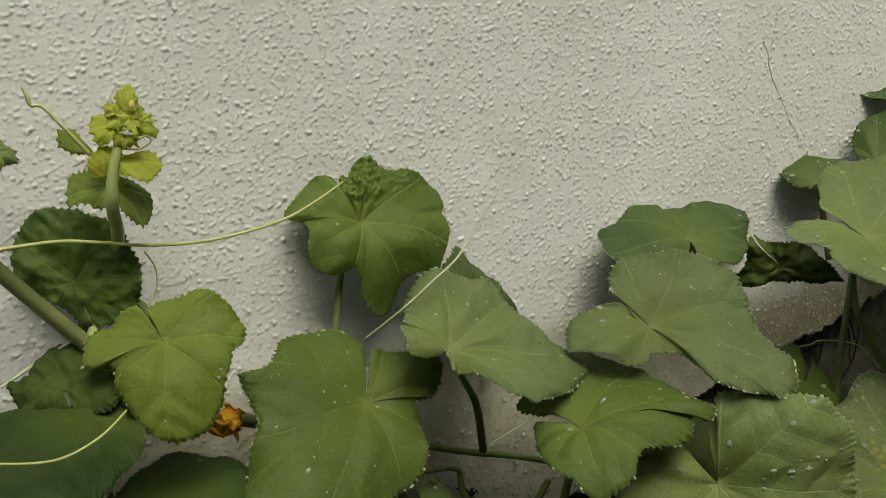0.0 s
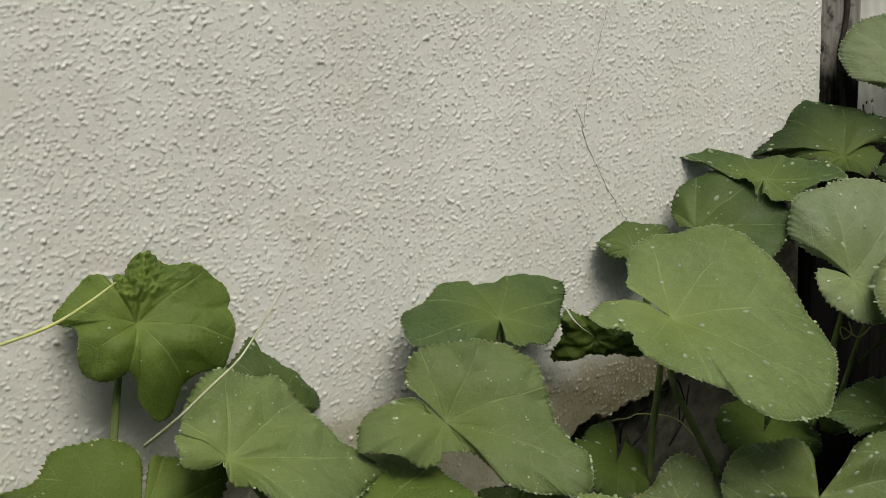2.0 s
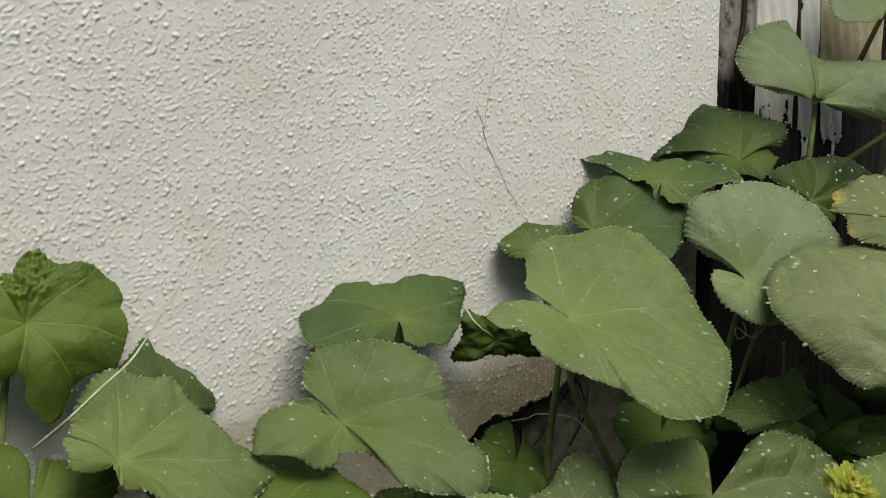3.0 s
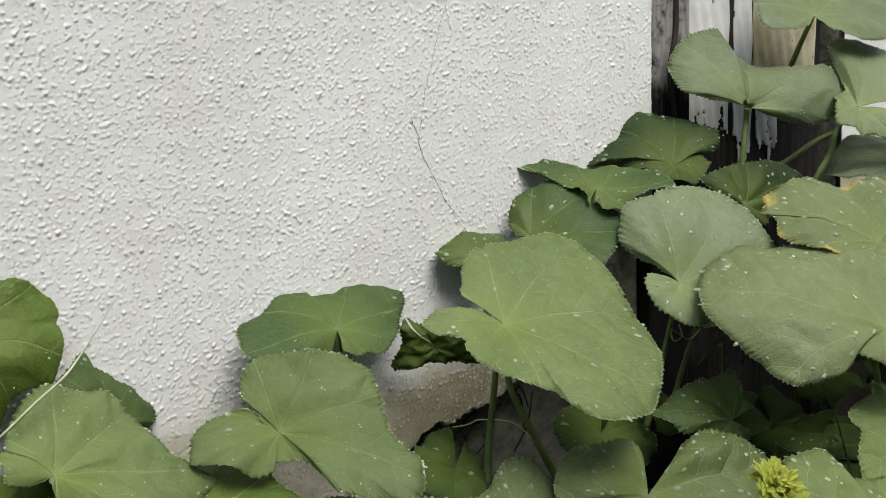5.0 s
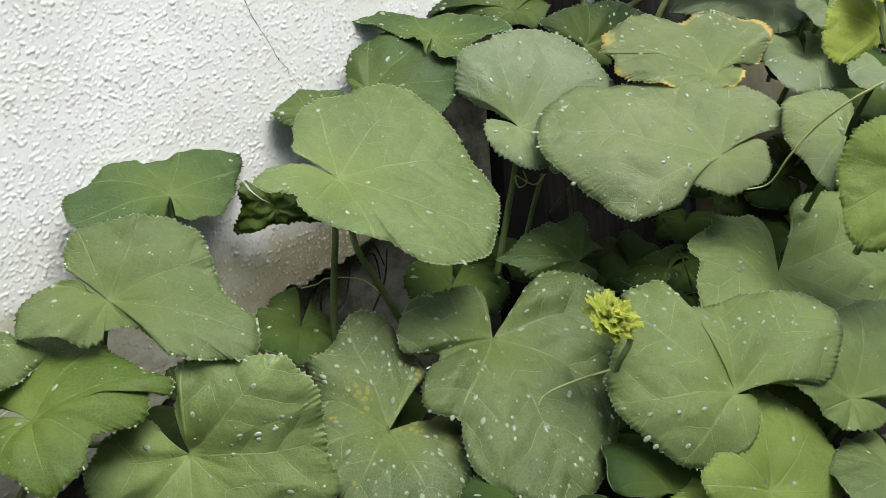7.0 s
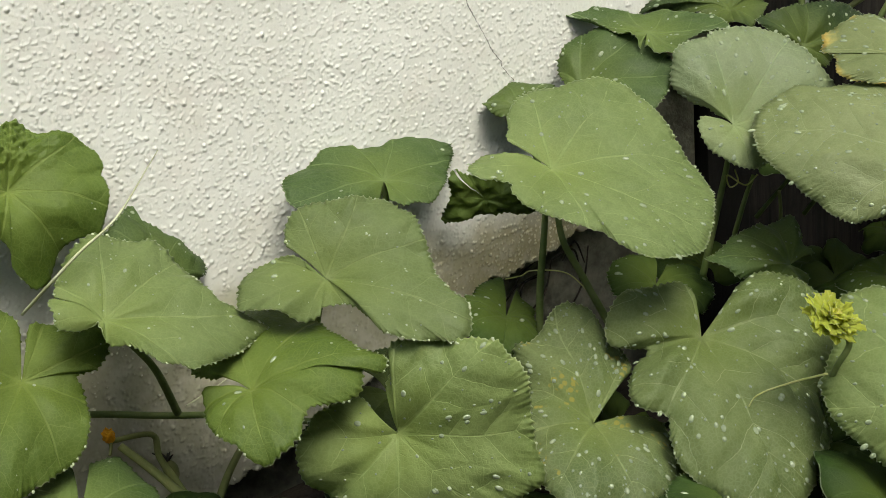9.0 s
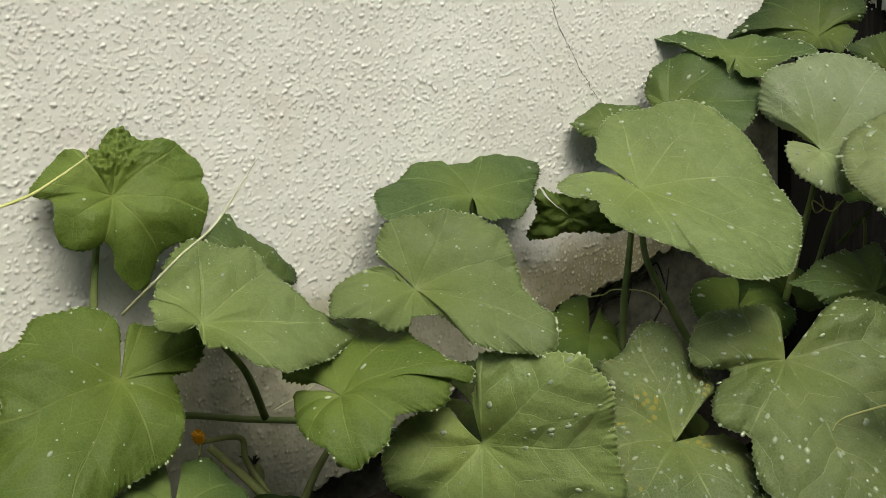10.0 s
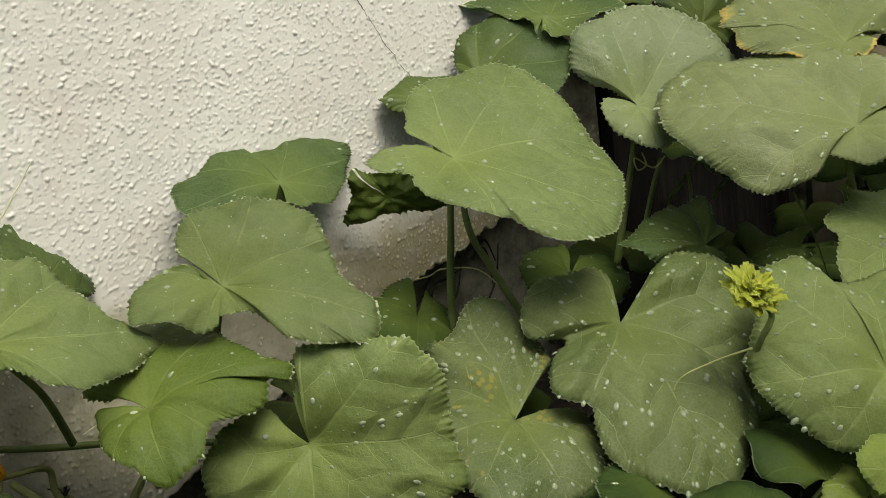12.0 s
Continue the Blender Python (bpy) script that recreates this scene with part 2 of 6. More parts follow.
LOOKS = {
    "mid": leaf_material("leaf_green", (0.123, 0.167, 0.049), (0.182, 0.232, 0.082), (0.32, 0.38, 0.15)),
    "blue": leaf_material("leaf_blue_green", (0.145, 0.185, 0.083), (0.218, 0.255, 0.133), (0.31, 0.38, 0.19), rough=0.54, specular=0.42),
    # near-black green: the deep shade low in the plant is put into this colour
    "dark": leaf_material("leaf_shade_dark_green", (0.024, 0.052, 0.010), (0.050, 0.086, 0.020), (0.08, 0.12, 0.04), rough=0.6, specular=0.14),
    "rich": leaf_material("leaf_rich_green", (0.079, 0.128, 0.015), (0.122, 0.176, 0.029), (0.27, 0.33, 0.09), wrinkle=0.6),
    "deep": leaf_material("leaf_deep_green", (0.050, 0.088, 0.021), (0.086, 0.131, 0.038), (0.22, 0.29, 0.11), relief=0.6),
    "light": leaf_material("leaf_light_green", (0.181, 0.246, 0.044), (0.258, 0.328, 0.073), (0.38, 0.45, 0.16), thin=0.35, gap=0.016),
    "young": leaf_material("leaf_young_green", (0.150, 0.205, 0.020), (0.210, 0.270, 0.036), (0.34, 0.40, 0.10), wrinkle=0.9, thin=0.35, gap=0.015),
    "bud": leaf_material("leaf_bud_yellow", (0.410, 0.456, 0.045), (0.525, 0.550, 0.085), (0.68, 0.68, 0.18), wrinkle=0.9, thin=0.4, gap=0.009),
    # green darkened to carry the shade on leaves that stand behind
    "bottle_shade": leaf_material("leaf_shade_bottle_green", (0.022, 0.042, 0.011), (0.040, 0.064, 0.019), (0.15, 0.20, 0.07), relief=0.6, specular=0.24),
    "fresh": leaf_material("leaf_fresh_yellow_green", (0.27, 0.33, 0.040), (0.37, 0.43, 0.075), (0.48, 0.52, 0.16), wrinkle=0.8, thin=0.4, gap=0.012),
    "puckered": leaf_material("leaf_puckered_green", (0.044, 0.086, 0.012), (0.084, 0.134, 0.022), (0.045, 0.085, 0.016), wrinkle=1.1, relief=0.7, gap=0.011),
    "veined": leaf_material("leaf_grey_green", (0.117, 0.161, 0.045), (0.186, 0.231, 0.081), (0.38, 0.43, 0.21), relief=0.7, ribs=1.0),
    "ribbed": leaf_material("leaf_ribbed_green", (0.141, 0.192, 0.052), (0.209, 0.264, 0.087), (0.36, 0.42, 0.17), relief=0.6, ribs=0.85),
    "grey": leaf_material("leaf_grey_olive", (0.158, 0.196, 0.071), (0.239, 0.274, 0.116), (0.34, 0.38, 0.19), specular=0.42, ribs=0.6),
    "spotted": leaf_material("leaf_spotted_green", (0.096, 0.133, 0.043), (0.150, 0.184, 0.070), (0.32, 0.37, 0.16), yellow=0.07, ribs=0.8),
    "yellowed": leaf_material("leaf_yellow_rimmed", (0.165, 0.205, 0.076), (0.242, 0.277, 0.115), (0.36, 0.40, 0.18), rim_yellow=0.06),
}


# ---- building helpers ----
def mesh_from(name, verts, faces, material, smooth=True):
    me = bpy.data.meshes.new(name)
    me.from_pydata([tuple(v) for v in verts], [], faces)
    me.materials.append(material)
    me.polygons.foreach_set("use_smooth", [smooth] * len(me.polygons))
    me.update()
    return me


def part(name, bm, material, parent, label=""):
    """One mesh object under a thing or a part. bm: a bmesh or a finished mesh."""
    if isinstance(bm, bmesh.types.BMesh):
        me = bpy.data.meshes.new(name)
        bm.to_mesh(me)
        bm.free()
        me.materials.append(material)
    else:
        me = bm
    ob = new(name, me)
    if parent is not None:
        ob.parent = parent
    return tagged(ob, label)


def cloud(x, y, seed):
    """Smooth gradient noise on arrays, about -1 to 1."""
    rng = np.random.RandomState(seed)
    turn = rng.rand(256, 256) * 2 * np.pi
    xi, yi = np.floor(x).astype(int), np.floor(y).astype(int)
    fx, fy = x - xi, y - yi
    wx, wy = fx * fx * fx * (fx * (fx * 6 - 15) + 10), fy * fy * fy * (fy * (fy * 6 - 15) + 10)

    def corner(a, b):
        g = turn[(xi + a) % 256, (yi + b) % 256]
        return np.cos(g) * (fx - a) + np.sin(g) * (fy - b)

    low = corner(0, 0) + wx * (corner(1, 0) - corner(0, 0))
    high = corner(0, 1) + wx * (corner(1, 1) - corner(0, 1))
    return (low + wy * (high - low)) * 1.5


def smooth_step(v, a, b):
    t = np.clip((v - a) / (b - a), 0, 1)
    return t * t * (3 - 2 * t)


def tube(points, radii, sides=10, rough=0.0, seed=0):
    """A bent round stalk through the points, as verts and faces."""
    pts = np.array(points, float)
    t = np.linspace(0, len(pts) - 1, (len(pts) - 1) * 8 + 1)
    fine = []
    for s in t:
        i = min(int(s), len(pts) - 2)
        f = s - i
        p0, p1, p2, p3 = pts[max(i - 1, 0)], pts[i], pts[i + 1], pts[min(i + 2, len(pts) - 1)]
        fine.append(0.5 * (2 * p1 + (p2 - p0) * f + (2 * p0 - 5 * p1 + 4 * p2 - p3) * f * f + (3 * p1 - p0 - 3 * p2 + p3) * f ** 3))
    fine = np.array(fine)
    rng = np.random.RandomState(seed)
    if rough:
        fine[1:-1] += rng.normal(0, rough, (len(fine) - 2, 3))
    rad = np.interp(t / t[-1], np.linspace(0, 1, len(radii)), radii)
    verts, faces = [], []
    side = Vector((0.3, 0.5, 0.8))
    for i, p in enumerate(fine):
        way = Vector(fine[min(i + 1, len(fine) - 1)] - fine[max(i - 1, 0)]).normalized()
        side = (side - way * side.dot(way)).normalized()
        other = way.cross(side)
        for j in range(sides):
            a = 2 * math.pi * j / sides
            ridge = 1 + 0.08 * math.cos(a * 5)
            verts.append(Vector(p) + (side * math.cos(a) + other * math.sin(a)) * rad[i] * ridge)
    for i in range(len(fine) - 1):
        for j in range(sides):
            a, b = i * sides + j, i * sides + (j + 1) % sides
            faces.append((a, b, b + sides, a + sides))
    faces.append(tuple(range(sides - 1, -1, -1)))
    faces.append(tuple(range(len(verts) - sides, len(verts))))
    return verts, faces


def stalk(name, parent, points, radii, material, label="", sides=10, seed=0):
    v, f = tube(points, radii, sides, 0.0, seed)
    return part(name, mesh_from(name, v, f, material), None, parent, label)


# ---- wall ----
WALL_END = 0.238
WALL_LEFT, WALL_TOP = -2.4, 2.4
# from x 0.145 raised: dark masonry shows there in place of shaded stucco
FOOT = ((-2.4, -0.03), (-0.42, -0.03), (-0.20, 0.035), (-0.12, 0.085), (-0.05, 0.112), (0.02, 0.126), (0.08, 0.142), (0.12, 0.165), (0.145, 0.25), (0.18, 0.272), (0.24, 0.28))


FINE = (-0.76, WALL_END, -0.03, 0.57, 0.00096)    # x from, x to, z from, z to, grid step of the near stretch


def grains():
    """Height of the thrown stucco over the flat wall, on the grid of the near stretch: small crusted grains, a few millimetres apart."""
    x0, x1, z0, z1, step = FINE
    nx, nz = int((x1 - x0) / step) + 1, int((z1 - z0) / step) + 1
    rng = np.random.RandomState(17)
    high = np.zeros((nz, nx))
    for cell, least, most, tall, bare in ((0.0040, 0.0008, 0.0013, 0.0011, -0.22), (0.0055, 0.0010, 0.0017, 0.0015, -0.20), (0.013, 0.0014, 0.0021, 0.0019, 0.05)):
        ga, gb = np.meshgrid(np.arange(0, x1 - x0, cell), np.arange(0, z1 - z0, cell))
        gx = ga.ravel() + cell * (rng.rand(ga.size) - 0.5) * 0.95
        gz = gb.ravel() + cell * (rng.rand(ga.size) - 0.5) * 0.95
        drift = 0.10 * cloud(gx / 0.07, gz / 0.07, 3) + 0.12 * cloud(gx / 0.017, gz / 0.017, 4) + rng.normal(0, 0.35, ga.size)
        keep = drift > bare
        gx, gz = gx[keep], gz[keep]
        n = len(gx)
        rad = least + (most - least) * rng.rand(n) ** 1.5
        top = tall * (0.5 + 0.6 * rng.rand(n)) * rad / most
        turn, flat = rng.rand(n) * np.pi, 0.78 + 0.22 * rng.rand(n)
        ci, cj = np.round(gz / step).astype(int), np.round(gx / step).astype(int)
        reach = int(most / step) + 1
        for di in range(-reach, reach + 1):
            for dj in range(-reach, reach + 1):
                a, b = ci + di, cj + dj
                ok = (a >= 0) & (a < nz) & (b >= 0) & (b < nx)
                u, v = b * step - gx, a * step - gz
                p, q = u * np.cos(turn) + v * np.sin(turn), (v * np.cos(turn) - u * np.sin(turn)) / flat
                d = (p * p + q * q) / rad ** 2
                h = top * np.clip(1 - d, 0, 1) ** 0.62
                ok &= h > 0
                np.maximum.at(high, (a[ok], b[ok]), h[ok])
    x, z = np.meshgrid(np.arange(nx) * step, np.arange(nz) * step)
    soft = 0.0003 * cloud(x / 0.02, z / 0.02, 5) + 0.0012 * cloud(x / 0.22, z / 0.22, 8) + 0.00005 * cloud(x / 0.004, z / 0.004, 6)
    return high + soft


GRAINS = grains()


def relief(x, z):
    x0, _, z0, _, step = FINE
    a = np.clip(np.round((z - z0) / step).astype(int), 0, GRAINS.shape[0] - 1)
    b = np.clip(np.round((x - x0) / step).astype(int), 0, GRAINS.shape[1] - 1)
    return GRAINS[a, b]


def far_relief(x, z):
    """The same stucco, coarser, for stretches that stay out of sight or far off."""
    return 0.0016 * smooth_step(cloud(x / 0.011, z / 0.011, 1) + 0.5 * cloud(x / 0.006, z / 0.006, 2), 0.05, 0.5)


def wall_sheet(x0, x1, z0, z1, step, foot=None):
    nx, nz = int((x1 - x0) / step) + 1, int((z1 - z0) / step) + 1
    x, z = np.meshgrid(np.linspace(x0, x1, nx), np.linspace(z0, z1, nz))
    y = -far_relief(x, z)
    if foot is not None:
        y = -GRAINS
        low = np.interp(x, *np.array(foot).T) + 0.006 * cloud(x / 0.02, x * 0 + 0.5, 9) + 0.003 * cloud(x / 0.006, x * 0 + 0.5, 10)
        y = np.where(z < low, 0.045, y)      # broken away below the ragged foot; at the right end, cut back for shade
    verts = np.stack([x, y, z], -1).reshape(-1, 3)
    i = np.arange(nx * nz).reshape(nz, nx)
    faces = np.stack([i[:-1, :-1], i[:-1, 1:], i[1:, 1:], i[1:, :-1]], -1).reshape(-1, 4)
    return verts, faces, i


def build_wall():
    # the near stretch in fine relief; its rims are drawn back to the body of the wall
    verts, faces, i = wall_sheet(*FINE, FOOT)
    me = bpy.data.meshes.new("stucco")
    rim = np.concatenate([i[0], i[1:, -1]])
    back = verts[rim] + np.array([0, 0.028, 0])
    n = len(verts)
    skirt = [(rim[a + 1], rim[a], n + a, n + a + 1) for a in range(len(rim) - 1)]
    allv = np.concatenate([verts, back])
    allf = np.concatenate([faces, np.array(skirt)])
    me.vertices.add(len(allv))
    me.vertices.foreach_set("co", allv.ravel())
    me.loops.add(allf.size)
    me.loops.foreach_set("vertex_index", allf.ravel())
    me.polygons.add(len(allf))
    me.polygons.foreach_set("loop_start", np.arange(0, allf.size, 4))
    me.polygons.foreach_set("use_smooth", np.ones(len(allf), bool))
    me.update(calc_edges=True)
    me.materials.append(STUCCO)
    proud = np.concatenate([GRAINS.ravel() / 0.0015, np.zeros(len(back))])
    me.attributes.new("grain", "FLOAT", "POINT").data.foreach_set("value", proud)
    wall = tagged(new("wall_north", me), "cream roughcast stucco wall with a hairline crack", "wall", kind="structure")
    # coarser stretches out of sight, and the masonry behind
    for a, b, c, e in ((WALL_LEFT, FINE[0], -0.03, WALL_TOP), (FINE[0], WALL_END, FINE[3], WALL_TOP)):
        v, f, _ = wall_sheet(a, b, c, e, 0.02)
        part("stucco_field", mesh_from("stucco_field", v, [tuple(q) for q in f], STUCCO), None, wall)
    bm = bmesh.new()
    bmesh.ops.create_cube(bm, size=1)
    for v in bm.verts:
        v.co = ((WALL_LEFT, WALL_END - 0.003)[v.co.x > 0], (0.020, 0.25)[v.co.y > 0], (-0.3, WALL_TOP)[v.co.z > 0])
    part("masonry", bm, CONCRETE, wall, "rough grey concrete plinth under the broken stucco, its right end standing for shaded stucco")
    return wall


def crack_line(wall, name, points, width, seed):
    """A hairline crack: a thin dark ribbon that wanders and lies in the relief."""
    rng = np.random.RandomState(seed)
    pts = np.array(points)
    t = np.linspace(0, len(pts) - 1, 46 * (len(pts) - 1) + 1)
    x, z = np.interp(t, range(len(pts)), pts[:, 0]), np.interp(t, range(len(pts)), pts[:, 1])
    x = x + 0.0022 * cloud(t * 1.7, t * 0 + 0.3, seed) + 0.0008 * cloud(t * 6.1, t * 0 + 0.3, seed + 1)
    w = width * (0.25 + np.abs(cloud(t * 2.3, t * 0 + 0.8, seed + 2)) * 1.5) + rng.rand(len(t)) * width * 0.4
    w[0] = w[-1] = 0.00002
    y = -np.maximum.reduce([relief(x + a, z) for a in (-0.001, 0, 0.001)]) - 0.0002
    verts = np.concatenate([np.stack([x - w, y, z], -1), np.stack([x, y - 0.0002, z], -1), np.stack([x + w, y, z], -1)])
    n = len(t)
    faces = [(a, a + 1, n + a + 1, n + a) for a in range(n - 1)] + [(n + a, n + a + 1, 2 * n + a + 1, 2 * n + a) for a in range(n - 1)]
    part(name, mesh_from(name, verts, faces, CRACK), None, wall, "dark hairline crack in the stucco")


def build_ground():
    n = 150
    g = np.linspace(-1, 1, n)
    x, y = np.meshgrid(np.sign(g) * np.abs(g) ** 4 * 60, np.sign(g) * np.abs(g) ** 4 * 60)
    near = np.exp(-(x ** 2 + y ** 2) / 4)
    z = -0.03 + near * (0.012 * cloud(x / 0.09, y / 0.09, 21) + 0.006 * cloud(x / 0.03, y / 0.03, 22))
    verts = np.stack([x, y, z], -1).reshape(-1, 3)
    i = np.arange(n * n).reshape(n, n)
    faces = [tuple(q) for q in np.stack([i[:-1, :-1], i[:-1, 1:], i[1:, 1:], i[1:, :-1]], -1).reshape(-1, 4)]
    tagged(new("ground", mesh_from("ground", verts, faces, SOIL)), "dark damp garden soil below the leaves", "soil", kind="structure")


def board(name, x0, x1, y0, y1, z0, z1, material, parent, seed, label=""):
    """An upright timber with worn, uneven arrises."""
    rng = np.random.RandomState(seed)
    nz = 60
    verts, faces = [], []
    outline = [(x0, y1), (x0, y0 + 0.003), (x0 + 0.003, y0), ((x0 + x1) / 2, y0), (x1 - 0.003, y0), (x1, y0 + 0.003), (x1, y1)]
    for a in range(nz + 1):
        z = z0 + (z1 - z0) * a / nz
        for x, y in outline:
            verts.append((x + rng.normal(0, 0.0005), y + rng.normal(0, 0.0006), z))
    m = len(outline)
    for a in range(nz):
        for b in range(m):
            c = (b + 1) % m
            faces.append((a * m + b, a * m + c, (a + 1) * m + c, (a + 1) * m + b))
    faces.append(tuple(range(m)))
    faces.append(tuple(range(nz * m, nz * m + m))[::-1])
    return part(name, mesh_from(name, verts, faces, material, False), None, parent, label)


def paint_skin(parent, x0, x1, y, z0, z1, low, material, seed, label="", step=0.0016):
    """Paint that has flaked off from below: a thin sheet with a ragged foot and gaps along the grain."""
    nx, nz = int((x1 - x0) / step), int((z1 - z0) / step)
    x, z = np.meshgrid(x0 + np.arange(nx) * step, z0 + np.arange(nz) * step)
    keep = (z - low) / 0.03 + 1.0 * cloud(x / 0.013, z / 0.05, seed) + 0.7 * cloud(x / 0.006, z / 0.014, seed + 1) + 0.35 * cloud(x / 0.003, z / 0.004, seed + 3) > 0
    keep &= cloud(x / 0.007, z / 0.035, seed + 2) + 0.3 * cloud(x / 0.003, z / 0.006, seed + 4) < 0.78
    index, verts, faces = {}, [], []

    def vert(a, b):
        if (a, b) not in index:
            index[a, b] = len(verts)
            xx, zz = x0 + b * step, z0 + a * step
            verts.append((min(xx, x1), y - 0.0012 - 0.0008 * math.sin(xx * 400 + zz * 90), zz))
        return index[a, b]

    for a in range(nz):
        for b in range(nx):
            if keep[a, b]:
                faces.append((vert(a, b), vert(a, b + 1), vert(a + 1, b + 1), vert(a + 1, b)))
    ob = part("paint_skin", mesh_from("paint_skin", verts, faces, material), None, parent, label)
    m = ob.modifiers.new("thickness", "SOLIDIFY")
    m.thickness, m.offset = 0.0009, 1.0


def build_door_frame():
    frame_ = tagged(new("door_1"), "old wooden door frame, white paint flaking over black rot", "door", kind="structure")
    post = board("post", 0.2405, 0.2975, 0.004, 0.10, -0.03, 2.2, WOOD, frame_, 31, "grey weathered wooden post, split along the grain")
    stalk("split", post, [(0.268, 0.002, 0.30), (0.272, 0.002, 0.37), (0.265, 0.002, 0.42), (0.274, 0.002, 0.47), (0.270, 0.002, 0.60)], (0.001, 0.003, 0.0022, 0.003, 0.001), ROOT, "", 6)
    board("panel", 0.299, 0.512, 0.022, 0.06, -0.03, 2.2, ROTTEN, frame_, 32, "blackened rotten door board")
    board("stile", 0.5135, 0.55, 0.040, 0.09, -0.03, 2.2, ROTTEN, frame_, 33)
    skins = (
        (0.2995, 0.372, 0.27, 0.56, 0.348, PAINT, 41, "white paint flaking from the board"),
        (0.379, 0.408, 0.27, 0.56, 0.322, PAINT, 51, ""),
        (0.416, 0.452, 0.27, 0.41, 0.318, PAINT, 57, ""),
        (0.4095, 0.512, 0.395, 0.56, 0.372, OLD_PAINT, 61, "yellowed paint flaking from the board"),
    )
    for x0, x1, z0, z1, low, paint, seed, label in skins:
        paint_skin(frame_, x0, x1, 0.022, z0, z1, low, paint, seed, label)
    for x0, x1, paint, seed in ((0.2995, 0.408, PAINT, 41), (0.4095, 0.512, OLD_PAINT, 61)):
        paint_skin(frame_, x0, x1, 0.022, 0.562, 1.0, 0.34, paint, seed, "", 0.006)
    stalk("stick", frame_, [(0.521, 0.035, 0.36), (0.524, 0.034, 0.40), (0.530, 0.036, 0.46)], (0.003, 0.0034, 0.003), DRY_TENDRIL, "thin pale stick", 8)
    v, f, _ = wall_sheet(0.552, 2.2, -0.03, 2.2, 0.016)
    far = tagged(new("wall_east", mesh_from("wall_east", v + np.array([0, 0.01, 0]), [tuple(q) for q in f], STUCCO)), "pale roughcast wall beyond the door frame", "wall", kind="structure")
    bm = bmesh.new()
    bmesh.ops.create_cube(bm, size=1)
    for v in bm.verts:
        v.co = ((0.553, 2.2)[v.co.x > 0], (0.02, 0.25)[v.co.y > 0], (-0.3, 2.2)[v.co.z > 0])
    part("masonry", bm, CONCRETE, far)


def build_sky_blocker():
    """An unseen plain wall, added behind the camera to block low sky light."""
    bm = bmesh.new()
    bmesh.ops.create_cube(bm, size=1)
    for v in bm.verts:
        v.co = ((-4.5, 4.5)[v.co.x > 0], (-2.75, -2.5)[v.co.y > 0], (-0.3, 2.6)[v.co.z > 0])
    tagged(part("sky_blocker_south", bm, BLOCKER, None), "unseen plain grey wall added to block low sky light", "wall", kind="structure")


wall_north = build_wall()
build_sky_blocker()
crack_line(wall_north, "crack", [(0.0091, 0.2817), (-0.0009, 0.2987), (-0.0169, 0.3214), (-0.0300, 0.3448), (-0.0416, 0.3670), (-0.0459, 0.3862), (-0.0526, 0.4034)], 0.00034, 71)
crack_line(wall_north, "crack", [(-0.0435, 0.3859), (-0.0371, 0.4205), (-0.0227, 0.4629), (-0.0129, 0.4911), (-0.0030, 0.5240)], 0.00006, 81)

build_ground()
build_door_frame()


# ---- leaves ----
def rim(*pairs):
    """Outline of a leaf, from one side of the notch round to the other: degrees from the tip, clockwise, and millimetres from the stalk."""
    return [(radians(a), r / 1000) for a, r in pairs]


def fan(a0, a1, *radii):
    """The same outline from radii at even angles."""
    return rim(*[(a0 + (a1 - a0) * i / (len(radii) - 1), r) for i, r in enumerate(radii)])


def outline(pairs, count):
    """A smooth curve through the rim, at even steps of its length: x, y and the angle."""
    ang, rad = np.array(pairs).T
    p = np.stack([rad * np.sin(ang), rad * np.cos(ang)], -1)
    q = np.concatenate([2 * p[:1] - p[1:2], p, 2 * p[-1:] - p[-2:-1]])
    f = np.linspace(0, 1, 16, endpoint=False)[:, None]
    fine = [0.5 * (2 * b + (c - a) * f + (2 * a - 5 * b + 4 * c - d) * f ** 2 + (3 * b - a - 3 * c + d) * f ** 3) for a, b, c, d in zip(q, q[1:], q[2:], q[3:])]
    fine = np.concatenate(fine + [p[-1:]])
    way = np.concatenate([[0], np.cumsum(np.hypot(*np.diff(fine, axis=0).T))])
    arc = np.linspace(0, way[-1], count)
    x, y = np.interp(arc, way, fine[:, 0]), np.interp(arc, way, fine[:, 1])
    turn = np.unwrap(np.arctan2(x, y))
    return x, y, turn + 2 * np.pi * np.round((np.mean(ang) - np.mean(turn)) / (2 * np.pi)), arc


def bend(d, start):
    d = d - start / 1000
    return 0.5 * (d + np.sqrt(d * d + 0.000144)) - 0.5 * (math.sqrt((start / 1000) ** 2 + 0.000144) - start / 1000)


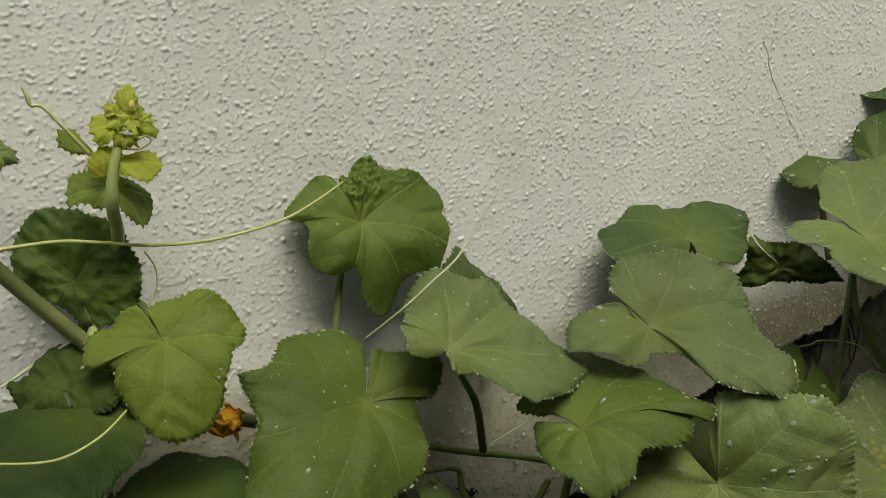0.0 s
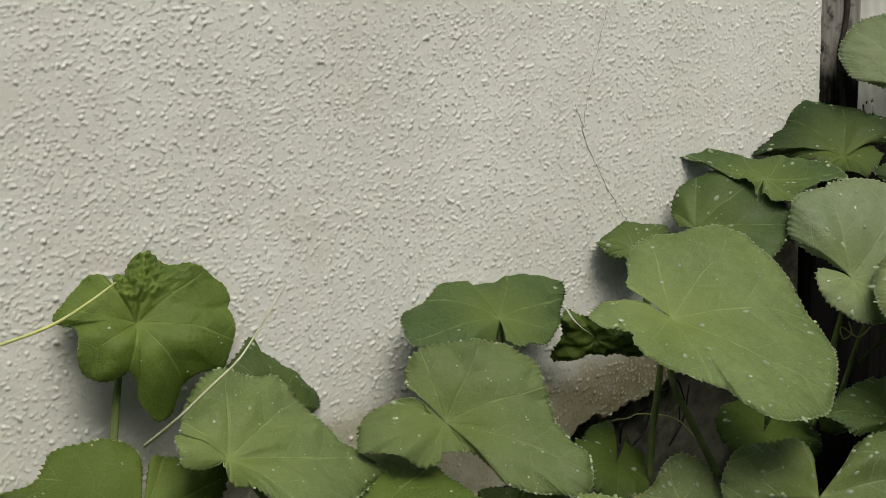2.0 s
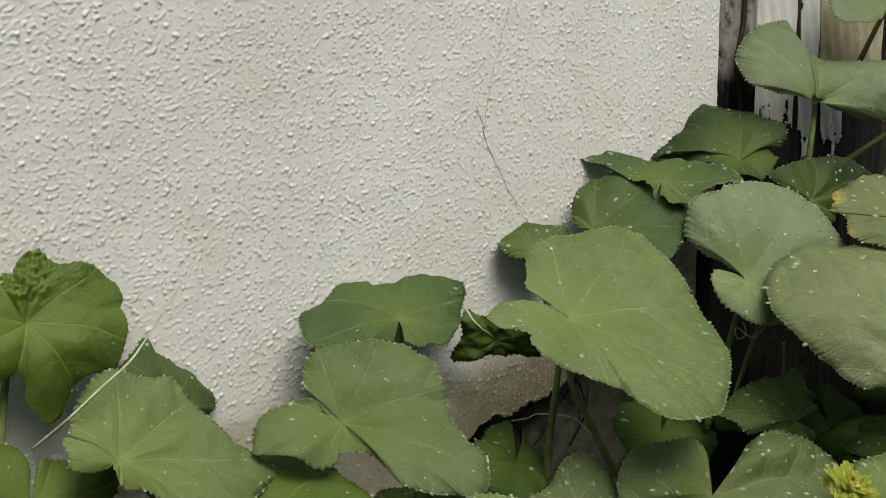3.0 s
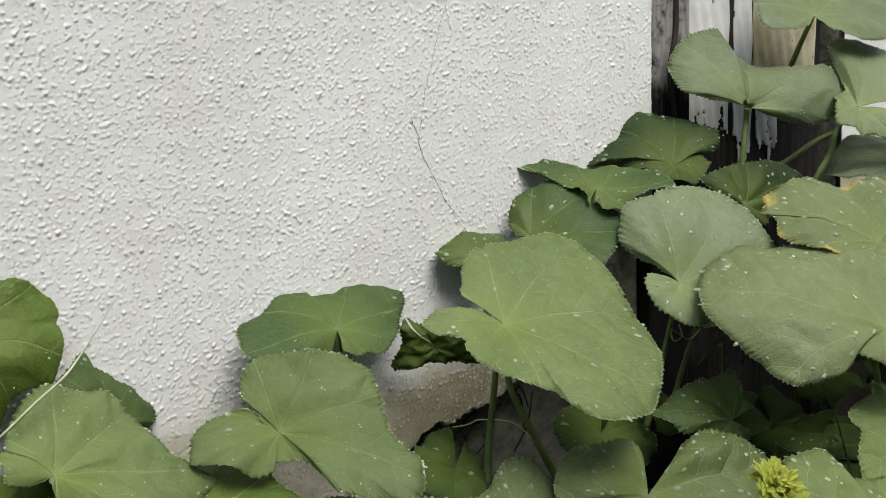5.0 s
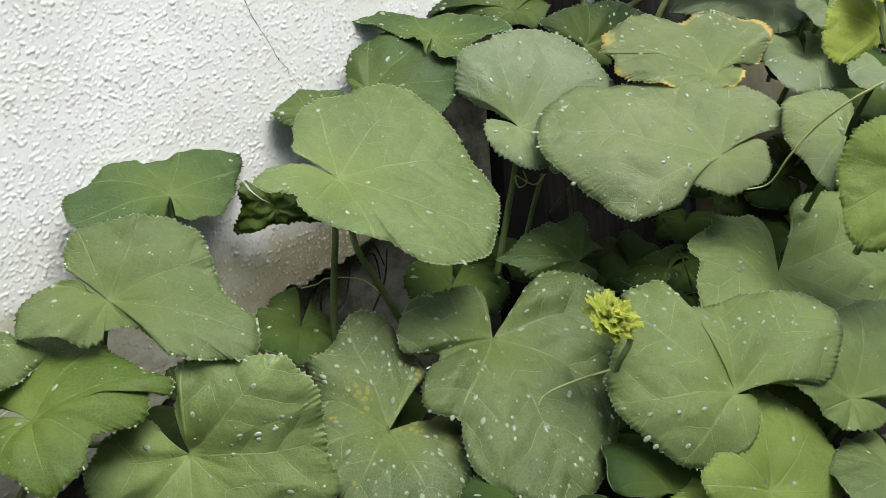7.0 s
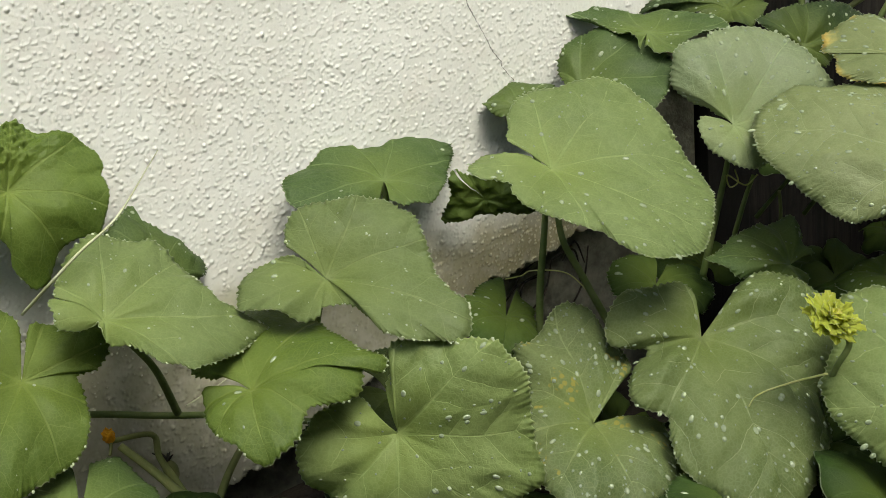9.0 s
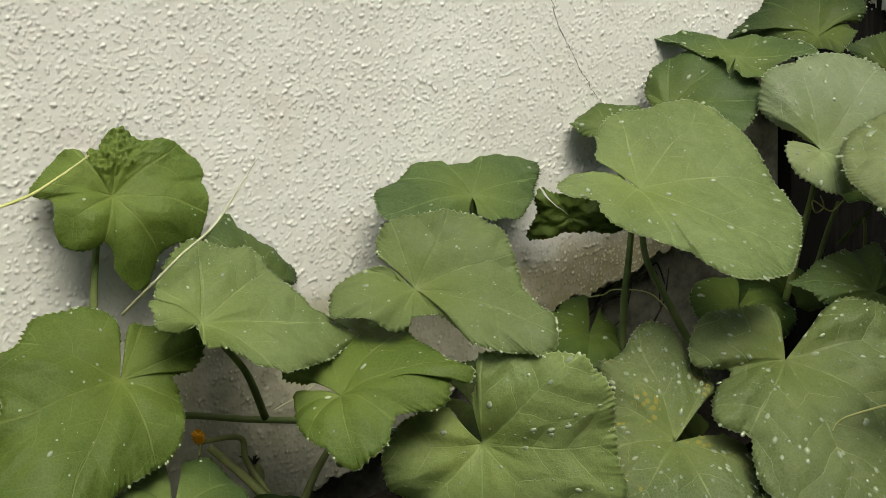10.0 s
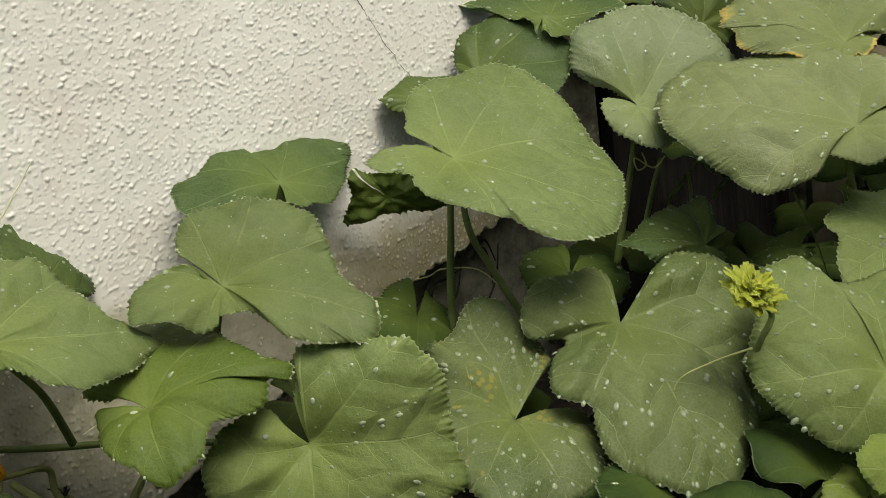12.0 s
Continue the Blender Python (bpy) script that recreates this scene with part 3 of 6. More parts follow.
def leaf_surface(edge_line, bulge, ruffle, pucker, teeth, seed, nt=None, nr=15, crest=0.0, folds=(), pleat=0.03):
    """Points of a palmate leaf blade in its own frame: stalk end at the origin, tip along +y, upper face along +z."""
    size = max(r for _, r in edge_line)
    nt = nt or int(140 + 3800 * size)
    ex, ey, ang, arc = outline(edge_line, nt)
    rng = np.random.RandomState(seed)
    pitch = 0.0048 + 0.0014 * cloud(arc / 0.03, arc * 0 + 0.4, seed)
    phase = np.cumsum(np.concatenate([[0], np.diff(arc)]) / pitch)
    saw = (1 - np.abs((phase % 1.0) * 2 - 1)) ** 1.8
    step = 0.30 * teeth * cloud(arc / 0.009, arc * 0 + 0.2, seed + 6) + teeth * (saw - 0.35) * (0.2 + 1.3 * np.abs(cloud(arc / 0.012, arc * 0 + 0.7, seed + 1)))
    tx, ty = np.gradient(ex), np.gradient(ey)
    length = np.hypot(tx, ty) + 1e-9
    rho = np.linspace(0, 1, nr + 1)[1:] ** 0.85
    RHO, T = np.meshgrid(rho, np.linspace(0, 1, nt), indexing="ij")
    A = np.broadcast_to(ang, RHO.shape)
    x = ex * RHO - ty / length * step * RHO ** 14
    y = ey * RHO + tx / length * step * RHO ** 14
    r = np.hypot(x, y)
    sector = A / (math.pi / 4.0) + 0.2 * RHO * cloud(x / 0.06 + 11, y / 0.06, seed + 12)
    off = np.abs(sector - np.round(sector))
    share = smooth_step(np.hypot(ex, ey) / size, 0.0, 0.75)      # short ways to the notch stay flat
    z = share * bulge * 4 * RHO * (1 - RHO)
    for turn, start, slope in folds:
        z = z + slope * bend(x * math.sin(radians(turn)) + y * math.cos(radians(turn)), start)
    z = z + share * 0.75 * pleat * size * smooth_step(off, 0.0, 0.5) * smooth_step(RHO, 0.08, 0.6) * (1.25 - RHO)
    # side veins fold the blade like a herringbone, more so towards the rim
    along, across = r * np.cos(off * 0.78), r * np.sin(off * 0.78)
    herring = np.abs((along - 0.75 * across + 0.003 * cloud(x / 0.03, y / 0.03, seed + 8)) / min(max(0.22 * size, 0.009), 0.024) % 1.0 - 0.5)
    z = z + (0.0001 + 0.28 * pucker) * smooth_step(herring, 0.0, 0.5) * smooth_step(r, 0.15 * size, 0.5 * size)
    z = z + ruffle * RHO ** 2.5 * (np.sin(A * 5 + rng.rand() * 6) * 0.6 + np.sin(A * 9 + rng.rand() * 6) * 0.4)
    z = z + 0.35 * ruffle * smooth_step(RHO, 0.55, 1.0) * cloud(arc / 0.014 + 0 * RHO, RHO * 2, seed + 5)
    z = z + pucker * (1.5 * cloud(x / 0.034 + 3, y / 0.034, seed + 7) + cloud(x / 0.016 + 7, y / 0.016, seed + 2) + (0.3 if pucker < 0.002 else 0.9) * cloud(x / 0.0075, y / 0.0075, seed + 3)) * smooth_step(RHO, 0.02, 0.25)
    if crest:
        # one basal lobe stands up, finely crumpled
        lobe = np.exp(-((T - 0.09) / 0.085) ** 2) * smooth_step(RHO, 0.05, 0.45)
        z = z + lobe * (crest * 1.6 + crest * (1.0 * cloud(x / 0.006, y / 0.006, seed + 9) + 0.8 * cloud(x / 0.0032, y / 0.0032, seed + 10)))
    return x, y, z, sector, r, RHO


def leaf(parent, place, normal, tip, edge_line, kind="mid", nt=None, rings=15, bulge=0.006, ruffle=0.004, pucker=0.0009, teeth=0.0027, crest=0.0, folds=(), pleat=0.03, drops=0, specks=0, seed=1, stalk_to=(), stalk_radius=0.0027, label=""):
    z_axis = Vector(normal).normalized()
    y_axis = (Vector(tip) - z_axis * Vector(tip).dot(z_axis)).normalized()
    x_axis = y_axis.cross(z_axis)
    m = Matrix((x_axis, y_axis, z_axis)).transposed().to_4x4()
    m.translation = Vector(place)
    x, y, z, sector, r, rho = leaf_surface(edge_line, bulge, ruffle, pucker, teeth, seed, nt, rings, crest, folds, pleat)
    nr, nt = x.shape
    verts = [(0.0, 0.0, 0.0)] + list(zip(x.ravel(), y.ravel(), z.ravel()))
    faces = [(0, 1 + j + 1, 1 + j) for j in range(nt - 1)]
    for i in range(nr - 1):
        for j in range(nt - 1):
            a = 1 + i * nt + j
            faces.append((a, a + 1, a + nt + 1, a + nt))
    me = mesh_from("leaf", verts, faces, LOOKS[kind])
    us, rs, rh = np.concatenate([[0], sector.ravel()]), np.concatenate([[0], r.ravel()]), np.concatenate([[0], rho.ravel()])
    loops = np.zeros(len(me.loops), int)
    me.loops.foreach_get("vertex_index", loops)
    layer = me.uv_layers.new(name="vein")
    flat = np.stack([us[loops], rs[loops]], -1)
    hub = loops == 0
    flat[hub, 0] = us[np.roll(loops, -1)[hub]]
    layer.data.foreach_set("uv", flat.ravel())
    me.attributes.new("rho", "FLOAT", "POINT").data.foreach_set("value", rh)
    ob = new("leaf", me)
    ob.parent = parent
    ob.matrix_basis = m
    tagged(ob, label)
    thick = ob.modifiers.new("thickness", "SOLIDIFY")
    thick.thickness, thick.offset = 0.0006, -1.0
    rng = np.random.RandomState(seed + 500)
    if drops or specks:
        dv, df = [], []
        for number, small in ((drops, False), (specks, True)):
            for _ in range(number):
                i = nr - 1 if small and rng.rand() < 0.74 else int(nr * math.sqrt(rng.rand()) * 0.97)
                j = rng.randint(1, nt - 1)
                while rng.rand() > (r[-1, j] / r[-1].max()) ** 1.5:
                    j = rng.randint(1, nt - 1)
                c = Vector((x[i, j], y[i, j], z[i, j]))
                out = Vector((x[i, j + 1] - x[i, j - 1], y[i, j + 1] - y[i, j - 1], z[i, j + 1] - z[i, j - 1]))
                inw = Vector((x[i, j] - x[i - 1, j], y[i, j] - y[i - 1, j], z[i, j] - z[i - 1, j])) if i else Vector((0, 1, 0))
                up = out.cross(inw).normalized()
                up = up if up.z > 0 else -up
                long = inw.normalized()
                wide = up.cross(long)
                s = (0.0004 + 0.0007 * rng.rand() ** 2) if small else (0.0006 + 0.0015 * rng.rand() ** 2.4)
                stretch = 1 + rng.rand() * (0.35 if small else 0.8)
                first = len(dv)
                for ring, (w, h) in enumerate(((1.0, 0.0), (0.85, 0.42), (0.5, 0.68))):
                    for q in range(8):
                        b = q * math.pi / 4
                        dv.append(c + long * (math.cos(b) * s * w * stretch) + wide * (math.sin(b) * s * w) + up * (s * h * 0.8 + 0.0001))
                dv.append(c + up * (s * 0.62))
                for ring in range(2):
                    for q in range(8):
                        a, b = first + ring * 8 + q, first + ring * 8 + (q + 1) % 8
                        df.append((a, b, b + 8, a + 8))
                df += [(first + 16 + q, first + 16 + (q + 1) % 8, first + 24) for q in range(8)]
        film = mesh_from("dew", dv, df, WATER)
        film.materials.append(SPECK)
        film.polygons.foreach_set("material_index", [int(q // 24 >= drops) for q in range(len(df))])
        wet = new("dew", film)
        wet.parent = ob
        tagged(wet, "clear water drops on the leaf", kind="stuff")
    if stalk_to:
        path = [Vector(place) - z_axis * 0.0012] + [Vector(p) for p in stalk_to]
        v, f = tube(path, (stalk_radius * 0.8, stalk_radius, stalk_radius * 1.2), 9)
        inv = m.inverted()
        st = new("leaf_stalk", mesh_from("leaf_stalk", [inv @ p for p in v], f, STALK))
        st.parent = ob
    return ob


vine_main = tagged(new("squash_plant"), "sprawling squash plant with broad rain-wet leaves against the wall", "plant")
vine_left = tagged(new("squash_vine"), "young squash vine climbing the stucco wall", "plant")
vine_right = tagged(new("squash_vine"), "squash vine with a yellow-green growing tip", "plant")


leaf(vine_main, (-0.068, -0.144, 0.250), (-0.078, -0.499, 0.863), (0.479, -0.778, -0.407), rim((-146, 10.6), (-164, 19.6), (-176, 32.9), (-176, 43.0), (-163, 50.0), (-156, 59.9), (-147, 68.9), (-137, 78.7), (-126, 86.4), (-113, 93.0), (-101, 104.3), (-91, 112.8), (-83, 116.1), (-72, 117.2), (-57, 114.1), (-45, 115.2), (-34, 123.3), (-23, 127.5), (-10, 130.1), (2, 134.5), (9, 136.1), (17, 132.9), (24, 127.6), (31, 118.0), (35, 102.3), (37, 86.1), (42, 79.4), (58, 73.8), (70, 67.2), (77, 58.8), (98, 51.2), (112, 44.9), (124, 61.3), (135, 68.3), (150, 59.1), (163, 51.6), (173, 34.8), (176, 23.0), (134, 12.3)), "mid", bulge=0.006, ruffle=0.004, pucker=0.0007, drops=75, specks=60, folds=((-117, 0, 0.175), (63, 0, 0.175),), seed=3, stalk_to=((-0.0606, -0.125, 0.2189), (-0.0654, -0.125, 0.1868), (-0.0715, -0.125, 0.1497), (-0.0786, -0.13, 0.1138),), label="broad smooth leaf speckled with drops")
leaf(vine_main, (0.114, -0.158, 0.255), (-0.295, -0.726, 0.621), (0.936, -0.351, 0.034), rim((-130, 16.1), (-130, 28.0), (-136, 37.3), (-135, 51.4), (-133, 62.6), (-124, 70.7), (-115, 80.6), (-108, 83.5), (-94, 83.7), (-81, 90.3), (-65, 95.0), (-53, 99.3), (-43, 98.6), (-35, 98.2), (-21, 98.1), (-10, 100.4), (0, 76.4), (17, 51.4), (52, 42.2), (74, 43.4), (92, 43.3), (112, 38.9), (133, 35.1), (162, 32.9), (187, 31.9), (205, 29.0), (214, 19.7), (212, 9.2)), "blue", bulge=0.009, ruffle=0.003, pucker=0.0007, drops=90, specks=20, folds=((-71, 4, 0.1), (109, -4, 0.1),), pleat=0.06, seed=10, stalk_to=((0.1283, -0.135, 0.2156), (0.1148, -0.135, 0.1744), (0.1017, -0.13, 0.1184),))
leaf(vine_main, (0.192, -0.310, 0.232), (-0.311, -0.370, 0.875), (-0.570, 0.810, 0.140), rim((-259, 16.2), (-244, 25.9), (-235, 33.4), (-215, 39.0), (-185, 40.2), (-163, 42.5), (-144, 42.5), (-120, 39.5), (-94, 38.0), (-77, 38.2), (-63, 39.4), (-64, 48.8), (-64, 60.3), (-58, 73.8), (-53, 85.5), (-49, 94.3), (-40, 103.0), (-34, 106.6), (-26, 118.0), (-19, 128.4), (-12, 140.7), (-3, 148.9), (4, 154.0), (12, 155.6), (20, 150.9), (27, 145.0), (34, 127.4), (45, 117.2), (57, 110.7), (75, 98.7), (92, 96.5), (101, 91.8), (112, 85.9), (123, 79.3), (132, 66.8), (136, 56.4), (128, 43.6), (121, 34.4), (108, 24.8), (96, 15.1)), "grey", bulge=0.011, ruffle=0.003, pucker=0.0007, drops=190, specks=20, folds=((-96, 30, -0.4),), pleat=0.05, seed=17, stalk_to=((0.2153, -0.285, 0.1953), (0.2197, -0.285, 0.169), (0.2282, -0.28, 0.114),))
leaf(vine_main, (0.259, -0.254, 0.283), (-0.219, -0.345, 0.913), (-0.355, 0.899, 0.255), rim((-241, 7.7), (-254, 21.5), (-243, 29.5), (-209, 25.4), (-177, 23.7), (-146, 21.0), (-105, 24.8), (-76, 37.7), (-62, 47.2), (-47, 55.6), (-38, 64.9), (-33, 75.9), (-27, 85.6), (-15, 87.6), (-8, 92.7), (-7, 102.4), (2, 107.7), (7, 113.6), (14, 107.4), (26, 107.0), (34, 109.3), (43, 96.7), (50, 88.7), (59, 99.4), (71, 102.6), (83, 98.4), (93, 96.0), (105, 86.8), (110, 73.7), (120, 51.3), (123, 39.8), (109, 27.8), (107, 11.0)), "yellowed", bulge=0.007, ruffle=0.005, pucker=0.001, drops=120, specks=20, pleat=0.05, seed=24, stalk_to=((0.2773, -0.2356, 0.2561), (0.2873, -0.2056, 0.2111),), label="yellow-rimmed pale leaf beaded with rain")
leaf(vine_main, (0.204, -0.064, 0.336), (-0.266, -0.341, 0.902), (-0.076, 0.940, 0.333), rim((-285, 12.7), (-271, 27.1), (-253, 35.0), (-225, 33.5), (-181, 31.3), (-154, 38.7), (-136, 30.5), (-88, 26.7), (-54, 38.0), (-41, 53.4), (-42, 82.6), (-25, 70.6), (-5, 69.0), (14, 89.4), (21, 93.4), (33, 86.3), (42, 78.2), (52, 70.7), (65, 66.1), (82, 68.3), (96, 55.0), (100, 42.3), (84, 31.6), (69, 19.5)), "bottle_shade", bulge=0.009, ruffle=0.005, pucker=0.0008, drops=25, specks=5, folds=((47, 3, 0.15), (-133, -3, 0.15),), pleat=0.06, seed=31, stalk_to=((0.2053, -0.0461, 0.3039), (0.2153, -0.02, 0.2589),))
leaf(vine_main, (0.246, -0.113, 0.300), (0.105, -0.883, 0.457), (0.973, 0.187, 0.137), rim((-131, 7.8), (-149, 31.2), (-144, 49.5), (-137, 59.0), (-110, 43.2), (-58, 43.6), (-26, 65.7), (-9, 92.6), (0, 106.3), (5, 110.7), (10, 75.8), (26, 49.4), (71, 26.8), (132, 14.1)), "bottle_shade", bulge=0.007, ruffle=0.004, pucker=0.0009, drops=14, specks=6, seed=38, stalk_to=((0.2353, -0.0984, 0.2628), (0.2453, -0.0684, 0.2178),))
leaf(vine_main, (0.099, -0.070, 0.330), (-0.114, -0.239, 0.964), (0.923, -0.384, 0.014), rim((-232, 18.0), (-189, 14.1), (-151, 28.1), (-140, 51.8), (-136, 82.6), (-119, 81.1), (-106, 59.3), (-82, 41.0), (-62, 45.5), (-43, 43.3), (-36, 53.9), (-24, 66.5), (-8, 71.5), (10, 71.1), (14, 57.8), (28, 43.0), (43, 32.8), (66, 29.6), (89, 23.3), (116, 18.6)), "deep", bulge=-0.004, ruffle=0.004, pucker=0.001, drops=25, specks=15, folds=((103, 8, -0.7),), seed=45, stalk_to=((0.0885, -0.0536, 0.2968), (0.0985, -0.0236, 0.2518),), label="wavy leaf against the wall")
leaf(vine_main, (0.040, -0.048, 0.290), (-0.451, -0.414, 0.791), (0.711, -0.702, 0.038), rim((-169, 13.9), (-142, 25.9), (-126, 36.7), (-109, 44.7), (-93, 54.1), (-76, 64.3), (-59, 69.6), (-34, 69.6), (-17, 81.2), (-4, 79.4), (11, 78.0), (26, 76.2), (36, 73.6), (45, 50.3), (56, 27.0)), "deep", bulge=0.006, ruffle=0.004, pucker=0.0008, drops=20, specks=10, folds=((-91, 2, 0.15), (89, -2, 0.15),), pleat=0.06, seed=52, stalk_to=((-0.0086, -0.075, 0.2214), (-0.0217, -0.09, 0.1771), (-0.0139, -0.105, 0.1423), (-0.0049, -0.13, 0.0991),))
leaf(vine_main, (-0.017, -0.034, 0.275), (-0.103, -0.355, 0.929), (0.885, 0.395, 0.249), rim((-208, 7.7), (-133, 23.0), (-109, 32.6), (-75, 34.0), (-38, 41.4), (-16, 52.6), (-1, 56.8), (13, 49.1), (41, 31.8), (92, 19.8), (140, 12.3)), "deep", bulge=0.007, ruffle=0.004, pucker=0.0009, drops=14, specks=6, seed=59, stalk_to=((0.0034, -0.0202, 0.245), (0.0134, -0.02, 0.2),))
leaf(vine_main, (-0.160, -0.040, 0.242), (0.077, -0.436, 0.897), (0.578, 0.752, 0.316), rim((-179, 8.9), (-177, 35.4), (-162, 53.0), (-147, 71.4), (-140, 86.7), (-136, 92.5), (-130, 92.5), (-118, 87.3), (-108, 79.9), (-95, 64.9), (-73, 58.3), (-53, 63.8), (-42, 66.2), (-42, 54.6), (-19, 54.6), (-8, 55.1), (-1, 67.4), (7, 77.9), (18, 91.3), (27, 101.2), (35, 93.9), (42, 81.0), (52, 65.2), (66, 56.2), (88, 47.8), (105, 42.9), (128, 35.3), (151, 34.6), (166, 29.7)), "deep", bulge=0.006, ruffle=0.004, pucker=0.0008, drops=4, specks=10, seed=66, stalk_to=((-0.1595, -0.04, 0.2248), (-0.163, -0.05, 0.1895), (-0.1697, -0.06, 0.1504),))
leaf(vine_main, (-0.261, -0.124, 0.202), (-0.237, -0.597, 0.767), (0.659, -0.678, -0.324), rim((-132, 13.9), (-156, 24.9), (-162, 35.6), (-155, 44.5), (-145, 54.2), (-137, 57.6), (-128, 58.9), (-115, 60.1), (-103, 61.0), (-88, 66.2), (-75, 77.5), (-66, 79.8), (-57, 82.5), (-47, 79.5), (-38, 78.7), (-26, 79.7), (-16, 85.5), (-11, 94.4), (-8, 103.7), (0, 111.6), (6, 114.3), (12, 109.2), (17, 95.2), (25, 85.6), (33, 70.5), (33, 57.0), (34, 40.7), (47, 29.2), (73, 29.0), (74, 36.6), (87, 42.0), (107, 48.0), (125, 55.7), (132, 67.9), (145, 65.1), (157, 61.0), (167, 56.0), (175, 44.8), (187, 32.1), (193, 22.9), (183, 15.9), (156, 10.0)), "mid", bulge=0.009, ruffle=0.006, pucker=0.0008, drops=10, specks=130, folds=((-113, 4, 0.3), (67, -4, 0.3),), pleat=0.04, seed=73, stalk_to=((-0.256, -0.1, 0.1766), (-0.2614, -0.1, 0.1556), (-0.2667, -0.11, 0.1093),))
leaf(vine_main, (-0.420, -0.107, 0.206), (0.190, -0.515, 0.836), (0.955, -0.101, -0.279), rim((-136, 13.1), (-147, 24.9), (-148, 37.3), (-131, 44.8), (-118, 52.6), (-108, 61.4), (-98, 68.1), (-87, 71.0), (-76, 72.3), (-66, 80.5), (-57, 82.8), (-45, 81.3), (-36, 80.3), (-28, 78.6), (-22, 77.9), (-14, 81.8), (-9, 94.8), (-4, 108.5), (0, 116.6), (7, 102.8), (18, 89.8), (30, 78.5), (42, 69.9), (47, 61.8), (58, 55.7), (64, 43.7), (69, 31.1), (81, 21.5), (105, 11.2), (146, 8.3), (159, 20.4), (169, 31.2), (182, 34.5), (195, 38.4), (207, 37.7), (202, 27.2), (198, 18.7), (213, 9.3)), "mid", bulge=0.009, ruffle=0.006, pucker=0.0009, drops=6, specks=130, folds=((-84, 2, 0.2), (96, -2, 0.2),), pleat=0.045, seed=80, stalk_to=((-0.3946, -0.075, 0.1723), (-0.3759, -0.06, 0.1431), (-0.3553, -0.03, 0.0931),))
leaf(vine_main, (-0.359, -0.037, 0.209), (0.499, -0.715, 0.491), (0.030, 0.580, 0.814), rim((-81, 34.0), (-60, 47.7), (-41, 47.7), (-17, 51.4), (0, 58.2), (5, 48.6), (28, 42.5), (59, 47.3), (73, 61.9), (82, 61.1), (92, 49.8), (118, 23.3)), "deep", bulge=0.007, ruffle=0.004, pucker=0.0009, drops=14, specks=6, seed=87, stalk_to=((-0.3457, -0.0039, 0.1894), (-0.3357, -0.02, 0.1444),))
leaf(vine_main, (-0.451, -0.030, 0.289), (-0.022, -0.803, 0.596), (0.457, -0.538, -0.708), rim((-180, 18.8), (-174, 32.1), (-166, 36.4), (-156, 35.7), (-150, 41.7), (-143, 47.9), (-132, 53.2), (-121, 48.9), (-113, 48.6), (-104, 55.0), (-94, 61.4), (-84, 66.1), (-77, 71.2), (-69, 71.2), (-63, 66.9), (-58, 68.4), (-48, 69.4), (-35, 68.4), (-25, 67.4), (-18, 57.4), (-5, 51.0), (5, 54.2), (14, 62.0), (24, 65.1), (31, 59.0), (38, 50.4), (40, 40.3), (50, 34.4), (55, 38.1), (66, 45.5), (76, 49.7), (87, 50.8), (99, 48.0), (111, 43.3), (123, 43.8), (127, 52.3), (133, 57.2), (149, 51.2), (168, 48.7), (177, 46.4), (185, 40.0), (180, 31.5), (170, 15.2)), "rich", bulge=0.008, ruffle=0.005, pucker=0.001, crest=0.0034, teeth=0.0011, rings=40, nt=620, drops=0, specks=20, folds=((25, 22, -0.85), (-138, 8, 0.1), (42, -8, 0.1),), seed=94, stalk_to=((-0.4629, -0.022, 0.2601), (-0.4686, -0.025, 0.2411), (-0.4755, -0.03, 0.2089), (-0.4859, -0.04, 0.1523),), label="leaf with a puckered crown")
leaf(vine_main, (-0.475, -0.080, 0.169), (0.047, -0.756, 0.653), (-0.593, -0.547, -0.591), rim((-185, 11.2), (-193, 23.7), (-194, 36.4), (-190, 44.4), (-176, 50.3), (-161, 58.7), (-152, 66.8), (-142, 69.0), (-132, 63.2), (-121, 51.0), (-120, 40.0), (-113, 36.4), (-104, 41.2), (-93, 45.7), (-74, 53.7), (-58, 64.1), (-45, 68.4), (-33, 73.3), (-20, 83.0), (-13, 101.0), (-7, 117.2), (-4, 130.7), (0, 140.7), (6, 142.6), (11, 140.3), (16, 134.9), (22, 125.2), (28, 117.6), (32, 104.7), (41, 94.6), (51, 82.8), (58, 82.5), (68, 87.0), (76, 92.9), (79, 85.0), (86, 73.7), (97, 73.8), (104, 75.2), (111, 72.2), (123, 64.0), (137, 57.3), (149, 50.8), (156, 44.2), (158, 33.8), (151, 21.2), (139, 11.8)), "rich", bulge=0.011, ruffle=0.006, pucker=0.001, drops=6, specks=110, folds=((160, 5, 0.07), (-20, -5, 0.07),), pleat=0.035, seed=108, stalk_to=((-0.4705, -0.056, 0.1428), (-0.4605, -0.026, 0.0978),))
